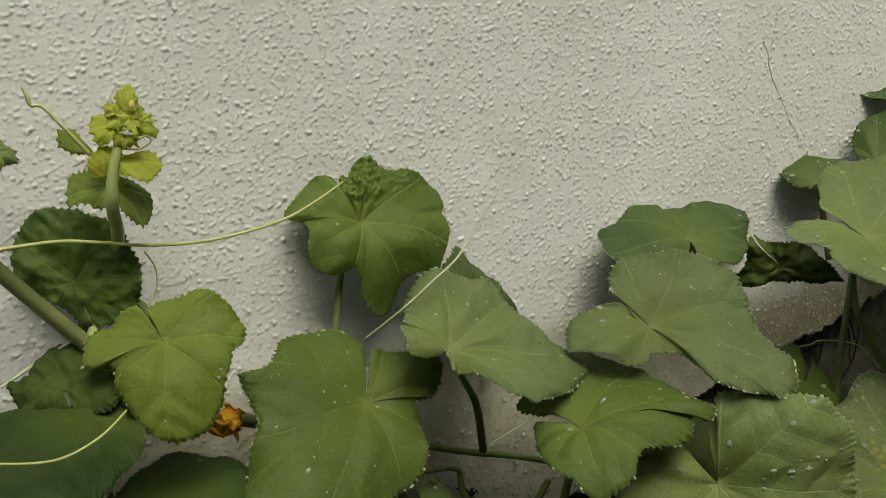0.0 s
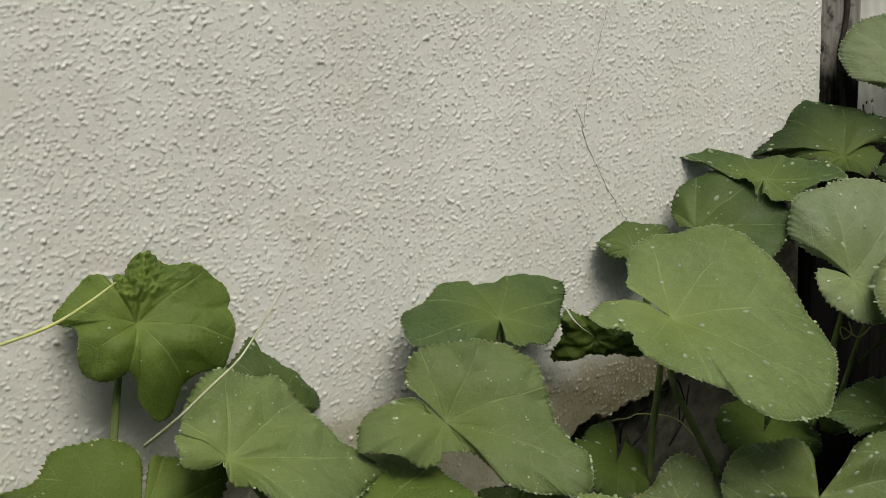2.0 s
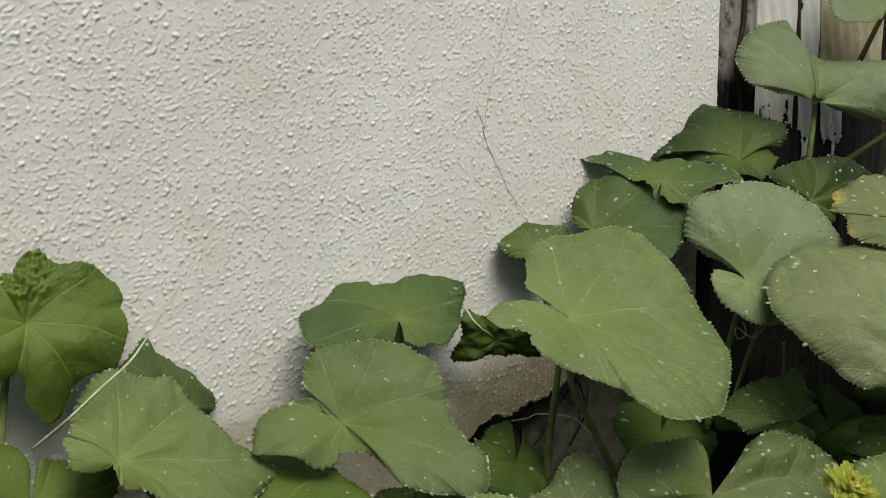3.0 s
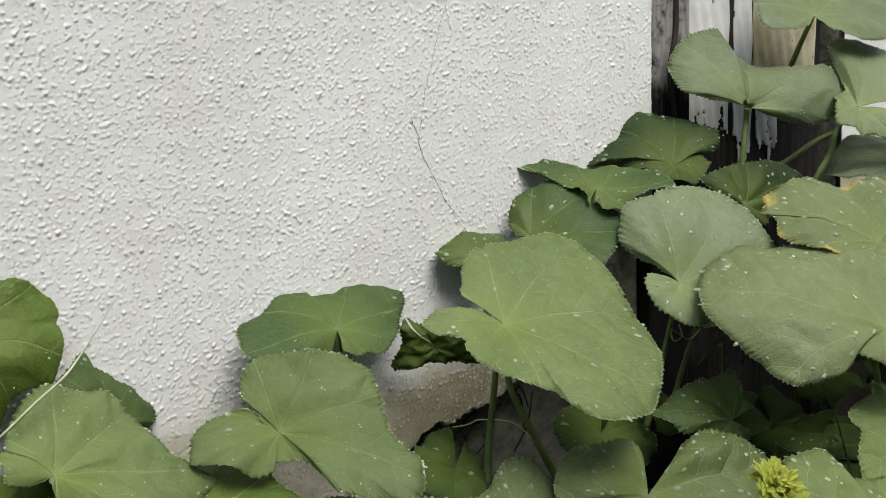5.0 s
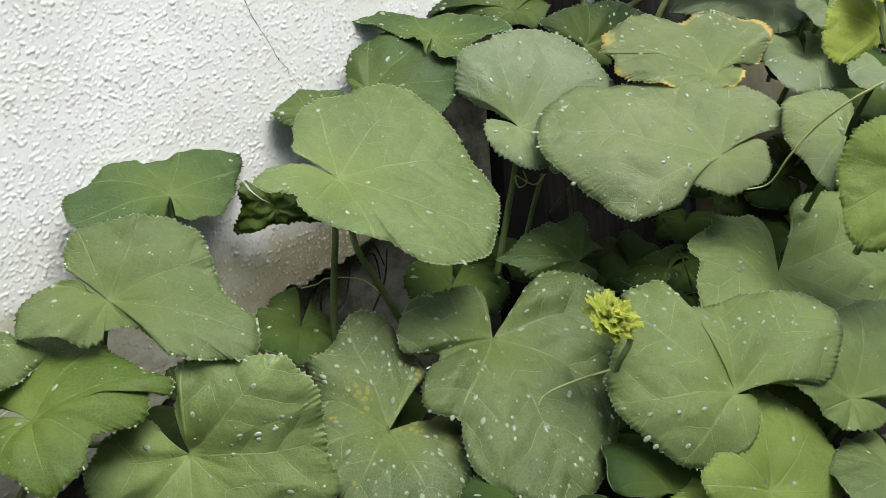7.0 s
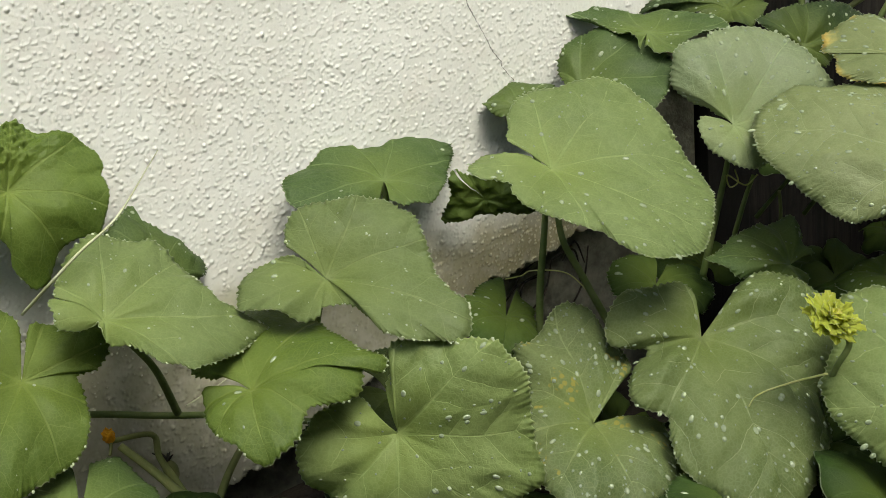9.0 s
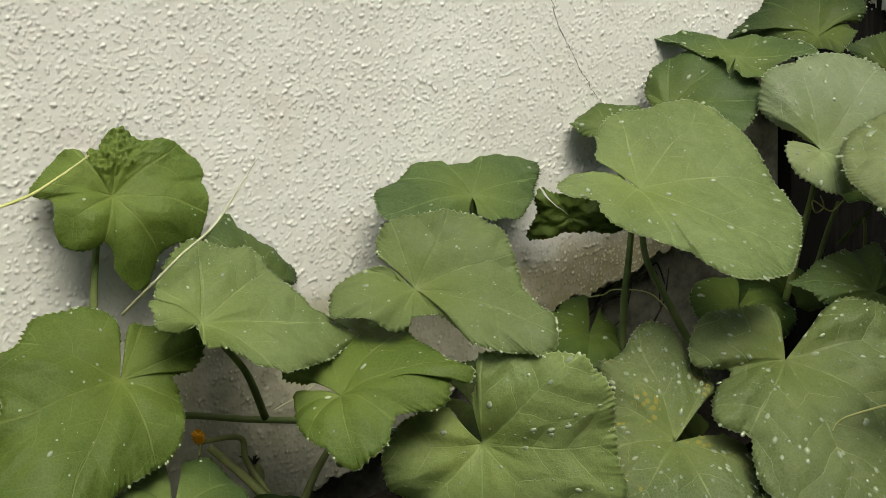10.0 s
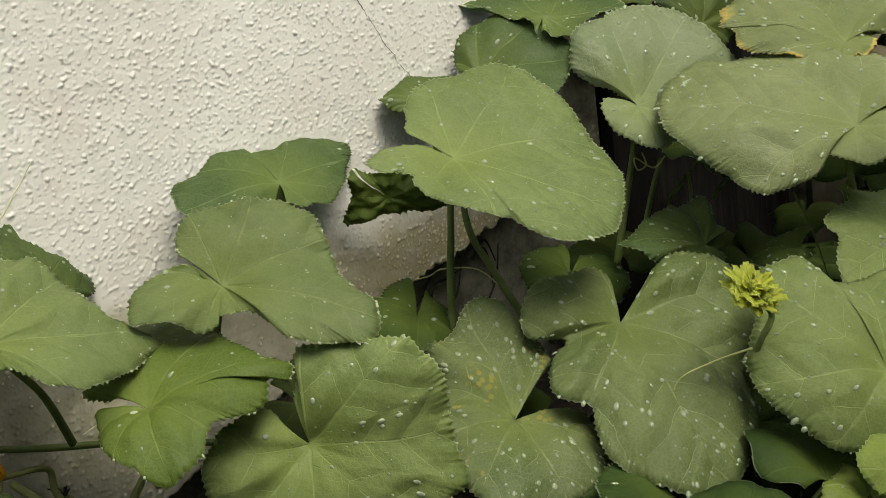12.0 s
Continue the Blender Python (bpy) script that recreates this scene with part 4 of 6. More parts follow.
leaf(vine_left, (-0.617, -0.091, 0.240), (-0.090, -0.733, 0.675), (-0.154, -0.659, -0.736), rim((-194, 11.0), (-204, 16.4), (-200, 24.5), (-183, 28.6), (-157, 34.3), (-142, 43.0), (-127, 49.0), (-114, 51.8), (-102, 52.9), (-93, 53.6), (-84, 50.3), (-78, 45.1), (-68, 45.6), (-56, 46.9), (-46, 50.5), (-38, 55.7), (-30, 59.7), (-22, 64.2), (-13, 65.5), (-2, 65.1), (6, 62.2), (13, 59.6), (22, 53.1), (34, 46.8), (46, 43.2), (54, 39.0), (60, 35.3), (66, 39.1), (67, 48.0), (72, 52.0), (82, 50.2), (96, 47.2), (105, 41.3), (111, 34.1), (125, 35.2), (140, 30.9), (149, 28.1), (150, 22.0), (152, 13.6)), "young", bulge=0.006, ruffle=0.004, pucker=0.0011, drops=0, specks=30, folds=((4, 20, -0.45), (-176, 3, 0.1), (4, -3, 0.1),), seed=115, stalk_to=((-0.6192, -0.07, 0.2517), (-0.6226, -0.05, 0.2563), (-0.6403, -0.035, 0.2439),), label="bright young leaf")
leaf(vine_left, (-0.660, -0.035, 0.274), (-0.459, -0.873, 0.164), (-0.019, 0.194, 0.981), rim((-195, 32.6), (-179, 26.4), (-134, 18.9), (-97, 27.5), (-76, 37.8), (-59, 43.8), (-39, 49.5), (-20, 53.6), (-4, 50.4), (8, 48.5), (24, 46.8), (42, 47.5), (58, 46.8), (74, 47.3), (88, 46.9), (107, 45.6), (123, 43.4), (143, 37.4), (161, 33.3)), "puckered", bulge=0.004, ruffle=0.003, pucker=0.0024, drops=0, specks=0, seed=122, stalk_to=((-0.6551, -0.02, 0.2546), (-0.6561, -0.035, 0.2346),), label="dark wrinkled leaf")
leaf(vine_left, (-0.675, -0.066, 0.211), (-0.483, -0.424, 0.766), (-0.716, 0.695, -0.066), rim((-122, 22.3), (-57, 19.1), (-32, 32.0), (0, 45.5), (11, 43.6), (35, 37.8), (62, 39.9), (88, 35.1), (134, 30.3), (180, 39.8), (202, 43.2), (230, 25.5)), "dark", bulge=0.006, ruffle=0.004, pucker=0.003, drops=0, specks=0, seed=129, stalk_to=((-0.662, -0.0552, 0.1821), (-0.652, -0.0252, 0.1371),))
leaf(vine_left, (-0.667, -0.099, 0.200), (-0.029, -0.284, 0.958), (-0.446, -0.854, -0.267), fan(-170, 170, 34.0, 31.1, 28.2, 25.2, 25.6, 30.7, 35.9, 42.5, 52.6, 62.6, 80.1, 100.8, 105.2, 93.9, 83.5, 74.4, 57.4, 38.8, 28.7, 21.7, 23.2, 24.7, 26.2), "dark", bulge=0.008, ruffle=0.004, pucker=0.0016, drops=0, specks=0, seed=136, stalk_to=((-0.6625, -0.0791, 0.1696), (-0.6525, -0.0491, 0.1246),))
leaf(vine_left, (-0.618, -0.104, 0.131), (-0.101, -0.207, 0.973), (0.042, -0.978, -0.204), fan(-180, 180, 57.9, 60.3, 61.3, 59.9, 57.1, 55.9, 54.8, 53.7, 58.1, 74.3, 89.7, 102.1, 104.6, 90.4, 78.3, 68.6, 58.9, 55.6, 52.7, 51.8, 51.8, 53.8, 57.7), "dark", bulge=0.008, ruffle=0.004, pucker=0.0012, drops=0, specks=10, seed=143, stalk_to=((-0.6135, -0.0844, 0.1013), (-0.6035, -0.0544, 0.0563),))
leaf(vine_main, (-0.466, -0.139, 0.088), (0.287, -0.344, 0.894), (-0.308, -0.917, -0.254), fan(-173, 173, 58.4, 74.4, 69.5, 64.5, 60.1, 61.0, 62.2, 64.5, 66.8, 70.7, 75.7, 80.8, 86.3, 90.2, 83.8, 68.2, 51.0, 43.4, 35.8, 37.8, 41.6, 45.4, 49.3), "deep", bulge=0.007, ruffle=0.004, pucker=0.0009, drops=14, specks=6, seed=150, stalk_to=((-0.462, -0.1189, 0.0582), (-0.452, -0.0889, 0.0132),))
leaf(vine_main, (-0.340, -0.152, 0.146), (-0.256, -0.177, 0.950), (-0.311, -0.916, -0.254), rim((-195, 15.1), (-209, 26.7), (-224, 41.8), (-222, 58.4), (-202, 62.8), (-187, 69.8), (-173, 82.5), (-161, 87.8), (-141, 81.6), (-123, 74.5), (-96, 79.5), (-86, 95.5), (-81, 92.4), (-81, 84.9), (-85, 79.7), (-75, 77.2), (-69, 74.8), (-62, 64.3), (-53, 50.8), (-40, 48.0), (-27, 53.4), (-20, 55.8), (-10, 57.3), (1, 57.5), (12, 54.9), (21, 48.6), (31, 46.3), (46, 42.1), (65, 37.5), (85, 34.9), (110, 32.5), (126, 28.0), (133, 17.3)), "rich", bulge=0.009, ruffle=0.005, pucker=0.001, drops=12, specks=60, folds=((173, 10, 0.075), (-7, -10, 0.075), (-9, 14, -0.5),), pleat=0.05, seed=157, stalk_to=((-0.3349, -0.1324, 0.116), (-0.3249, -0.1024, 0.071),))
leaf(vine_main, (-0.250, -0.191, 0.099), (-0.550, -0.808, 0.212), (0.487, -0.516, -0.705), rim((-123, 16.9), (-133, 24.9), (-147, 31.0), (-143, 39.9), (-137, 52.0), (-138, 60.3), (-134, 66.4), (-118, 70.4), (-101, 80.5), (-91, 92.9), (-86, 98.3), (-79, 98.9), (-72, 101.4), (-65, 100.9), (-53, 96.2), (-43, 96.5), (-34, 101.2), (-28, 107.8), (-23, 108.8), (-14, 95.5), (0, 81.0), (19, 69.2), (44, 64.5), (70, 64.4), (88, 66.4), (99, 68.7), (109, 75.1), (118, 75.2), (130, 72.9), (135, 69.7), (142, 64.0), (150, 61.5), (161, 51.9), (169, 46.4), (179, 38.9), (181, 31.7), (174, 26.0), (162, 18.2), (135, 12.3)), "ribbed", bulge=0.012, ruffle=0.006, pucker=0.001, drops=75, specks=35, folds=((-117, 4, 0.11), (63, -4, 0.11),), pleat=0.06, seed=164, stalk_to=((-0.245, -0.1715, 0.0709), (-0.235, -0.1415, 0.0259),))
leaf(vine_main, (-0.105, -0.229, 0.074), (-0.156, -0.543, 0.825), (-0.534, 0.749, 0.392), rim((-213, 14.8), (-219, 37.7), (-216, 51.2), (-205, 57.4), (-187, 60.7), (-172, 71.4), (-164, 78.0), (-145, 77.2), (-125, 79.0), (-107, 79.7), (-92, 77.1), (-76, 66.8), (-54, 55.0), (-20, 49.9), (6, 63.5), (14, 77.9), (20, 86.0), (27, 81.5), (39, 88.6), (44, 97.0), (50, 102.7), (56, 103.6), (62, 100.5), (68, 90.1), (77, 78.1), (88, 68.2), (96, 58.9), (96, 46.1), (84, 34.8), (78, 22.9)), "spotted", bulge=0.01, ruffle=0.005, pucker=0.001, drops=150, specks=25, folds=((66, 5, 0.125), (-114, -5, 0.125),), pleat=0.06, seed=171, stalk_to=((-0.0971, -0.2095, 0.0436), (-0.0871, -0.1795, -0.0014),), label="leaf with yellow disease spots")
leaf(vine_main, (-0.001, -0.236, 0.117), (-0.176, -0.690, 0.703), (-0.181, -0.679, -0.712), rim((-103, 22.8), (-115, 34.6), (-128, 48.7), (-127, 64.3), (-123, 78.1), (-112, 89.9), (-101, 103.3), (-91, 114.8), (-79, 120.3), (-67, 114.4), (-56, 104.1), (-47, 101.3), (-37, 111.7), (-28, 121.1), (-16, 132.9), (-8, 143.9), (0, 151.9), (4, 152.9), (11, 146.9), (17, 138.4), (24, 132.8), (31, 123.9), (35, 114.5), (39, 102.0), (44, 86.7), (56, 93.8), (63, 90.0), (70, 79.1), (78, 64.0), (81, 52.2), (88, 50.6), (91, 63.2), (95, 75.7), (105, 77.4), (116, 76.1), (129, 71.5), (145, 59.7), (163, 50.6), (179, 46.6), (188, 38.6), (187, 25.3), (176, 11.5)), "veined", bulge=0.014, ruffle=0.005, pucker=0.001, drops=190, specks=25, folds=((-156, 2, 0.2), (24, -2, 0.2),), pleat=0.075, seed=178, stalk_to=((0.0056, -0.2159, 0.0877), (0.0156, -0.1859, 0.0427),))
leaf(vine_main, (0.083, -0.406, 0.089), (-0.314, -0.494, 0.811), (-0.223, 0.868, 0.443), rim((-219, 7.9), (-196, 16.6), (-172, 23.8), (-151, 34.1), (-135, 41.4), (-121, 47.4), (-105, 56.6), (-92, 64.6), (-81, 68.8), (-69, 72.3), (-58, 80.8), (-48, 89.3), (-38, 93.8), (-32, 96.0), (-24, 94.5), (-8, 97.2), (1, 107.1), (9, 116.1), (17, 113.4), (24, 110.0), (27, 103.1), (26, 91.8), (28, 81.8), (34, 79.3), (47, 81.6), (59, 89.2), (67, 91.1), (77, 100.5), (87, 110.6), (94, 113.4), (101, 112.7), (108, 104.6), (117, 90.4), (127, 77.1), (131, 66.5), (130, 49.4), (124, 37.9), (113, 32.1), (106, 24.2), (105, 13.3)), "ribbed", bulge=0.013, ruffle=0.004, pucker=0.0009, drops=120, specks=60, folds=((-121, 6, -0.35),), pleat=0.06, seed=185, stalk_to=((0.0899, -0.386, 0.0597), (0.0999, -0.356, 0.0147),))
leaf(vine_main, (0.071, -0.445, 0.028), (-0.066, -0.753, 0.655), (0.482, 0.551, 0.682), rim((-167, 23.9), (-151, 26.1), (-128, 36.8), (-109, 49.4), (-95, 56.2), (-82, 58.8), (-71, 52.3), (-31, 48.5), (-11, 66.5), (-2, 78.0), (9, 82.4), (19, 79.2), (35, 76.9), (52, 78.5), (68, 78.0), (78, 73.1), (93, 61.6), (109, 43.5), (131, 27.1), (161, 22.7), (192, 23.9)), "light", bulge=0.007, ruffle=0.004, pucker=0.0009, drops=14, specks=6, seed=192, stalk_to=((0.0688, -0.4247, -0.0016), (0.0788, -0.3947, -0.0466),), label="light green leaf")
leaf(vine_main, (0.177, -0.483, 0.007), (0.244, -0.389, 0.888), (-0.666, -0.733, -0.138), fan(-175, 175, 61.5, 80.0, 84.0, 70.4, 54.0, 42.9, 45.5, 48.1, 50.6, 53.2, 55.7, 58.3, 66.9, 88.3, 80.5, 68.1, 60.3, 52.4, 48.6, 48.9, 49.2, 53.6, 58.5), "mid", bulge=0.007, ruffle=0.004, pucker=0.0009, drops=14, specks=6, seed=199, stalk_to=((0.1815, -0.4632, -0.0228), (0.1915, -0.4332, -0.0678),))
leaf(vine_main, (0.037, -0.421, 0.015), (0.254, -0.312, 0.915), (0.503, 0.851, 0.151), rim((-159, 34.0), (-131, 48.1), (-110, 43.4), (-87, 37.4), (-56, 30.9), (-1, 42.4), (14, 54.7), (26, 41.1), (51, 32.9), (71, 47.4), (93, 39.4), (138, 28.1), (195, 33.6)), "light", bulge=0.007, ruffle=0.004, pucker=0.0009, drops=14, specks=6, seed=206, stalk_to=((0.0317, -0.3979, -0.0125), (0.0417, -0.3679, -0.0575),))
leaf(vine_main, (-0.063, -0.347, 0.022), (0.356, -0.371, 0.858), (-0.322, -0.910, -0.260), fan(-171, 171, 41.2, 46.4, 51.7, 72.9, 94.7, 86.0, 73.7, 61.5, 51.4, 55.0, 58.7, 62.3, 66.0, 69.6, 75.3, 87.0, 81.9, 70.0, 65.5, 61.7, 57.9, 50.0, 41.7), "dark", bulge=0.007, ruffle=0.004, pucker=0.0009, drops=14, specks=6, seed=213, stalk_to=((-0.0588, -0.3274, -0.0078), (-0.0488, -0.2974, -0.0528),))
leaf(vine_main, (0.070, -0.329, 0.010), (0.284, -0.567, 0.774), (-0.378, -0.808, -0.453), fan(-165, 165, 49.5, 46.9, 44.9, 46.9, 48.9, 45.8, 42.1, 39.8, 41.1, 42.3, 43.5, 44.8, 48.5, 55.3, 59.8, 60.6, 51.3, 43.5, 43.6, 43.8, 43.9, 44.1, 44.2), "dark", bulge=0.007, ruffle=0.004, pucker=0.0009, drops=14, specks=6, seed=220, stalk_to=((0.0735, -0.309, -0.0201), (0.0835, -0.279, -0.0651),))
leaf(vine_main, (0.235, -0.335, 0.126), (-0.029, -0.723, 0.690), (0.652, -0.537, -0.535), rim((-70, 28.7), (-76, 40.1), (-86, 54.3), (-90, 71.6), (-86, 86.2), (-78, 102.1), (-70, 117.5), (-60, 135.2), (-49, 149.5), (-35, 161.0), (-21, 161.9), (-7, 151.7), (15, 128.8), (41, 112.0), (66, 100.6), (93, 100.6), (113, 105.9), (129, 104.6), (142, 96.8), (154, 85.1), (159, 89.3), (166, 90.1), (177, 79.9), (190, 69.7), (198, 74.9), (209, 62.1), (227, 53.4), (243, 45.7), (240, 29.8), (220, 12.1)), "ribbed", bulge=0.012, ruffle=0.004, pucker=0.0009, drops=120, specks=25, folds=((-96, 4, 0.125), (84, -4, 0.125),), pleat=0.065, seed=227, stalk_to=((0.2365, -0.3139, 0.0968), (0.2465, -0.2839, 0.0518),))
leaf(vine_main, (0.174, -0.444, 0.064), (0.071, -0.802, 0.593), (0.771, 0.421, 0.478), rim((-305, 16.6), (-296, 31.4), (-285, 40.2), (-266, 35.4), (-232, 26.9), (-178, 29.3), (-149, 35.6), (-128, 45.4), (-116, 58.8), (-109, 65.4), (-75, 53.7), (-29, 67.6), (0, 98.3), (19, 128.8), (32, 141.4), (44, 129.4), (53, 98.6), (59, 63.4), (60, 35.7), (49, 17.4)), "mid", bulge=0.007, ruffle=0.004, pucker=0.0009, drops=14, specks=6, seed=234, stalk_to=((0.1826, -0.426, 0.0297), (0.1926, -0.396, -0.0153),))
leaf(vine_right, (0.247, -0.441, 0.223), (-0.482, -0.668, 0.567), (-0.576, -0.246, -0.779), fan(-174, 174, 43.8, 45.8, 47.0, 44.9, 42.8, 41.0, 42.3, 43.6, 44.9, 47.9, 52.5, 57.1, 69.1, 71.2, 59.5, 55.0, 52.2, 50.4, 50.6, 50.7, 50.1, 49.5, 48.9), "light", bulge=0.007, ruffle=0.004, pucker=0.0009, drops=14, specks=6, seed=241, stalk_to=((0.251, -0.4213, 0.1925), (0.261, -0.3913, 0.1475),), label="bright yellow-green leaf")
leaf(vine_main, (0.287, -0.079, 0.386), (-0.350, -0.821, 0.451), (0.410, 0.298, 0.862), rim((-63, 9.7), (-90, 31.3), (-87, 48.0), (-84, 64.5), (-73, 75.0), (-63, 85.5), (-51, 90.3), (-37, 95.2), (-23, 95.5), (-16, 95.0), (-15, 82.5), (-10, 64.5), (0, 54.8), (14, 53.2), (32, 61.0), (46, 84.9), (51, 101.0), (60, 109.9), (68, 114.8), (74, 108.3), (81, 97.0), (87, 87.5), (93, 67.2), (99, 41.4), (98, 20.6), (71, 9.0)), "blue", bulge=0.01, ruffle=0.004, pucker=0.0008, drops=10, specks=50, folds=((-23, 14, -0.35),), pleat=0.05, seed=248, stalk_to=((0.2946, -0.072, 0.3715), (0.2876, -0.075, 0.342), (0.2835, -0.07, 0.2744),), label="blue-green leaf held above the rest on a long stalk")
leaf(vine_main, (0.376, -0.141, 0.382), (-0.189, -0.636, 0.749), (-0.731, 0.600, 0.325), fan(-181, 158, 69.1, 59.4, 53.0, 43.3, 36.5, 36.0, 35.5, 35.1, 34.6, 30.6, 26.3, 24.1, 24.4, 24.7, 24.9, 25.2, 83.2, 96.9, 104.9, 104.4, 90.3, 77.9, 71.9), "blue", bulge=0.01, ruffle=0.004, pucker=0.0008, drops=15, specks=40, seed=255, stalk_to=((0.3478, -0.14, 0.3647), (0.3477, -0.13, 0.3367), (0.3388, -0.12, 0.3092), (0.3371, -0.1, 0.2619),))
leaf(vine_main, (0.378, -0.084, 0.469), (-0.106, -0.548, 0.830), (0.494, 0.696, 0.522), fan(-154, 154, 21.7, 45.3, 59.3, 65.2, 63.1, 62.4, 64.1, 65.7, 67.3, 73.0, 80.4, 87.8, 97.1, 108.1, 118.9, 115.0, 111.2, 97.1, 82.5, 67.4, 47.9, 36.1, 26.3), "blue", bulge=0.007, ruffle=0.004, pucker=0.0009, drops=14, specks=6, seed=262, stalk_to=((0.3817, -0.0644, 0.4386), (0.3917, -0.0344, 0.3936),))
leaf(vine_main, (0.443, -0.211, 0.358), (-0.070, -0.350, 0.934), (0.793, 0.548, 0.265), fan(-175, 175, 62.7, 65.3, 60.4, 54.2, 47.9, 49.0, 52.6, 56.2, 59.8, 63.9, 68.7, 68.6, 56.0, 45.3, 44.5, 43.6, 42.7, 44.3, 46.1, 46.9, 47.6, 53.4, 60.5), "blue", bulge=0.007, ruffle=0.004, pucker=0.0009, drops=14, specks=6, seed=269, stalk_to=((0.4466, -0.1909, 0.3285), (0.4566, -0.1609, 0.2835),))
leaf(vine_main, (0.444, -0.173, 0.319), (-0.139, -0.209, 0.968), (-0.669, 0.741, 0.064), rim((-249, 23.9), (-236, 43.2), (-215, 46.7), (-169, 41.3), (-122, 58.8), (-99, 84.4), (-83, 70.8), (-62, 61.1), (-36, 67.6), (-28, 92.1), (-20, 101.4), (4, 88.1), (44, 99.8), (58, 91.3), (74, 72.2), (85, 61.7), (90, 30.1)), "blue", bulge=0.007, ruffle=0.004, pucker=0.0009, drops=14, specks=6, seed=276, stalk_to=((0.4446, -0.154, 0.2879), (0.4546, -0.124, 0.2429),), label="leaf with yellow disease spots")
leaf(vine_main, (0.394, -0.250, 0.277), (0.035, -0.447, 0.894), (-0.635, -0.700, -0.326), fan(-170, 170, 46.7, 54.3, 61.1, 67.3, 71.4, 71.6, 71.0, 66.8, 62.6, 58.5, 60.6, 65.0, 81.0, 77.1, 66.8, 59.0, 53.2, 47.4, 41.7, 37.8, 39.1, 40.4, 41.7), "blue", bulge=0.007, ruffle=0.004, pucker=0.0009, drops=14, specks=6, seed=283, stalk_to=((0.398, -0.2303, 0.2468), (0.408, -0.2003, 0.2018),))
leaf(vine_main, (0.264, -0.377, 0.242), (-0.320, -0.358, 0.877), (-0.256, 0.924, 0.284), rim((-110, 24.6), (-106, 60.7), (-92, 56.3), (-72, 48.1), (-47, 44.9), (-19, 48.7), (15, 61.4), (34, 61.4), (52, 58.8), (67, 48.6), (83, 28.1)), "grey", bulge=0.007, ruffle=0.004, pucker=0.0009, drops=14, specks=6, seed=290, stalk_to=((0.2727, -0.3595, 0.2128), (0.2827, -0.3295, 0.1678),))
leaf(vine_main, (0.425, -0.254, 0.317), (0.080, -0.537, 0.840), (-0.598, -0.700, -0.391), fan(-163, 163, 62.8, 90.9, 97.0, 81.3, 64.2, 49.5, 48.2, 46.9, 45.7, 44.4, 43.1, 46.2, 54.4, 59.4, 46.4, 37.3, 37.3, 37.4, 37.4, 37.4, 37.5, 37.5, 37.5), "blue", bulge=0.007, ruffle=0.004, pucker=0.0009, drops=14, specks=6, seed=297, stalk_to=((0.4294, -0.2336, 0.287), (0.4394, -0.2036, 0.242),))
leaf(vine_main, (0.415, -0.320, 0.266), (0.125, -0.344, 0.931), (-0.678, -0.714, -0.173), fan(-158, 158, 114.4, 104.7, 86.3, 66.3, 47.7, 48.7, 49.8, 50.8, 51.8, 52.9, 53.9, 54.9, 68.2, 78.0, 66.0, 55.0, 53.4, 51.8, 50.2, 48.6, 47.1, 45.5, 43.9), "blue", bulge=0.007, ruffle=0.004, pucker=0.0009, drops=14, specks=6, seed=304, stalk_to=((0.4189, -0.2995, 0.2357), (0.4289, -0.2695, 0.1907),))
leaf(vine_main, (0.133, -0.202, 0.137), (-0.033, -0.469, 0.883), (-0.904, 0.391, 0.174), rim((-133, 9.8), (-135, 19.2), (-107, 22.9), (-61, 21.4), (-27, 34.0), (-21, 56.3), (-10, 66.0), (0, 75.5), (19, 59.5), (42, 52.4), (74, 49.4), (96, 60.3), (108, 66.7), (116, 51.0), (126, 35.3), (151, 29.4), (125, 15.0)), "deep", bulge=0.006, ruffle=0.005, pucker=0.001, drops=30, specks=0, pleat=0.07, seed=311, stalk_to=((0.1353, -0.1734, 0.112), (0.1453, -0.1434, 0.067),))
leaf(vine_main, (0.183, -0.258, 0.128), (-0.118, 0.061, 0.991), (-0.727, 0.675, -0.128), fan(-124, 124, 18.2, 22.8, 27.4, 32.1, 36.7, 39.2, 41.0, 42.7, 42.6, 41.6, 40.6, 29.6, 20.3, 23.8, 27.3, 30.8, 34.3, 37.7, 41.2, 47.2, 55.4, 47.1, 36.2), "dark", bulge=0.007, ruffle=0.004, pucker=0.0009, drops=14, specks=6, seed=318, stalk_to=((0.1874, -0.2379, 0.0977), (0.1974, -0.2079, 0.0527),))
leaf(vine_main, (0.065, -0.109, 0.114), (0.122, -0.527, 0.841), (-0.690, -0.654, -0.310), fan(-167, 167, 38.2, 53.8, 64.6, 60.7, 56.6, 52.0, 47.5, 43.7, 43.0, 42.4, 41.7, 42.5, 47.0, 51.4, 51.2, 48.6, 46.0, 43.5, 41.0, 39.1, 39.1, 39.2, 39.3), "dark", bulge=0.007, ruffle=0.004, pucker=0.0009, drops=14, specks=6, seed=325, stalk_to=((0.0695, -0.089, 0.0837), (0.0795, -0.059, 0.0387),))
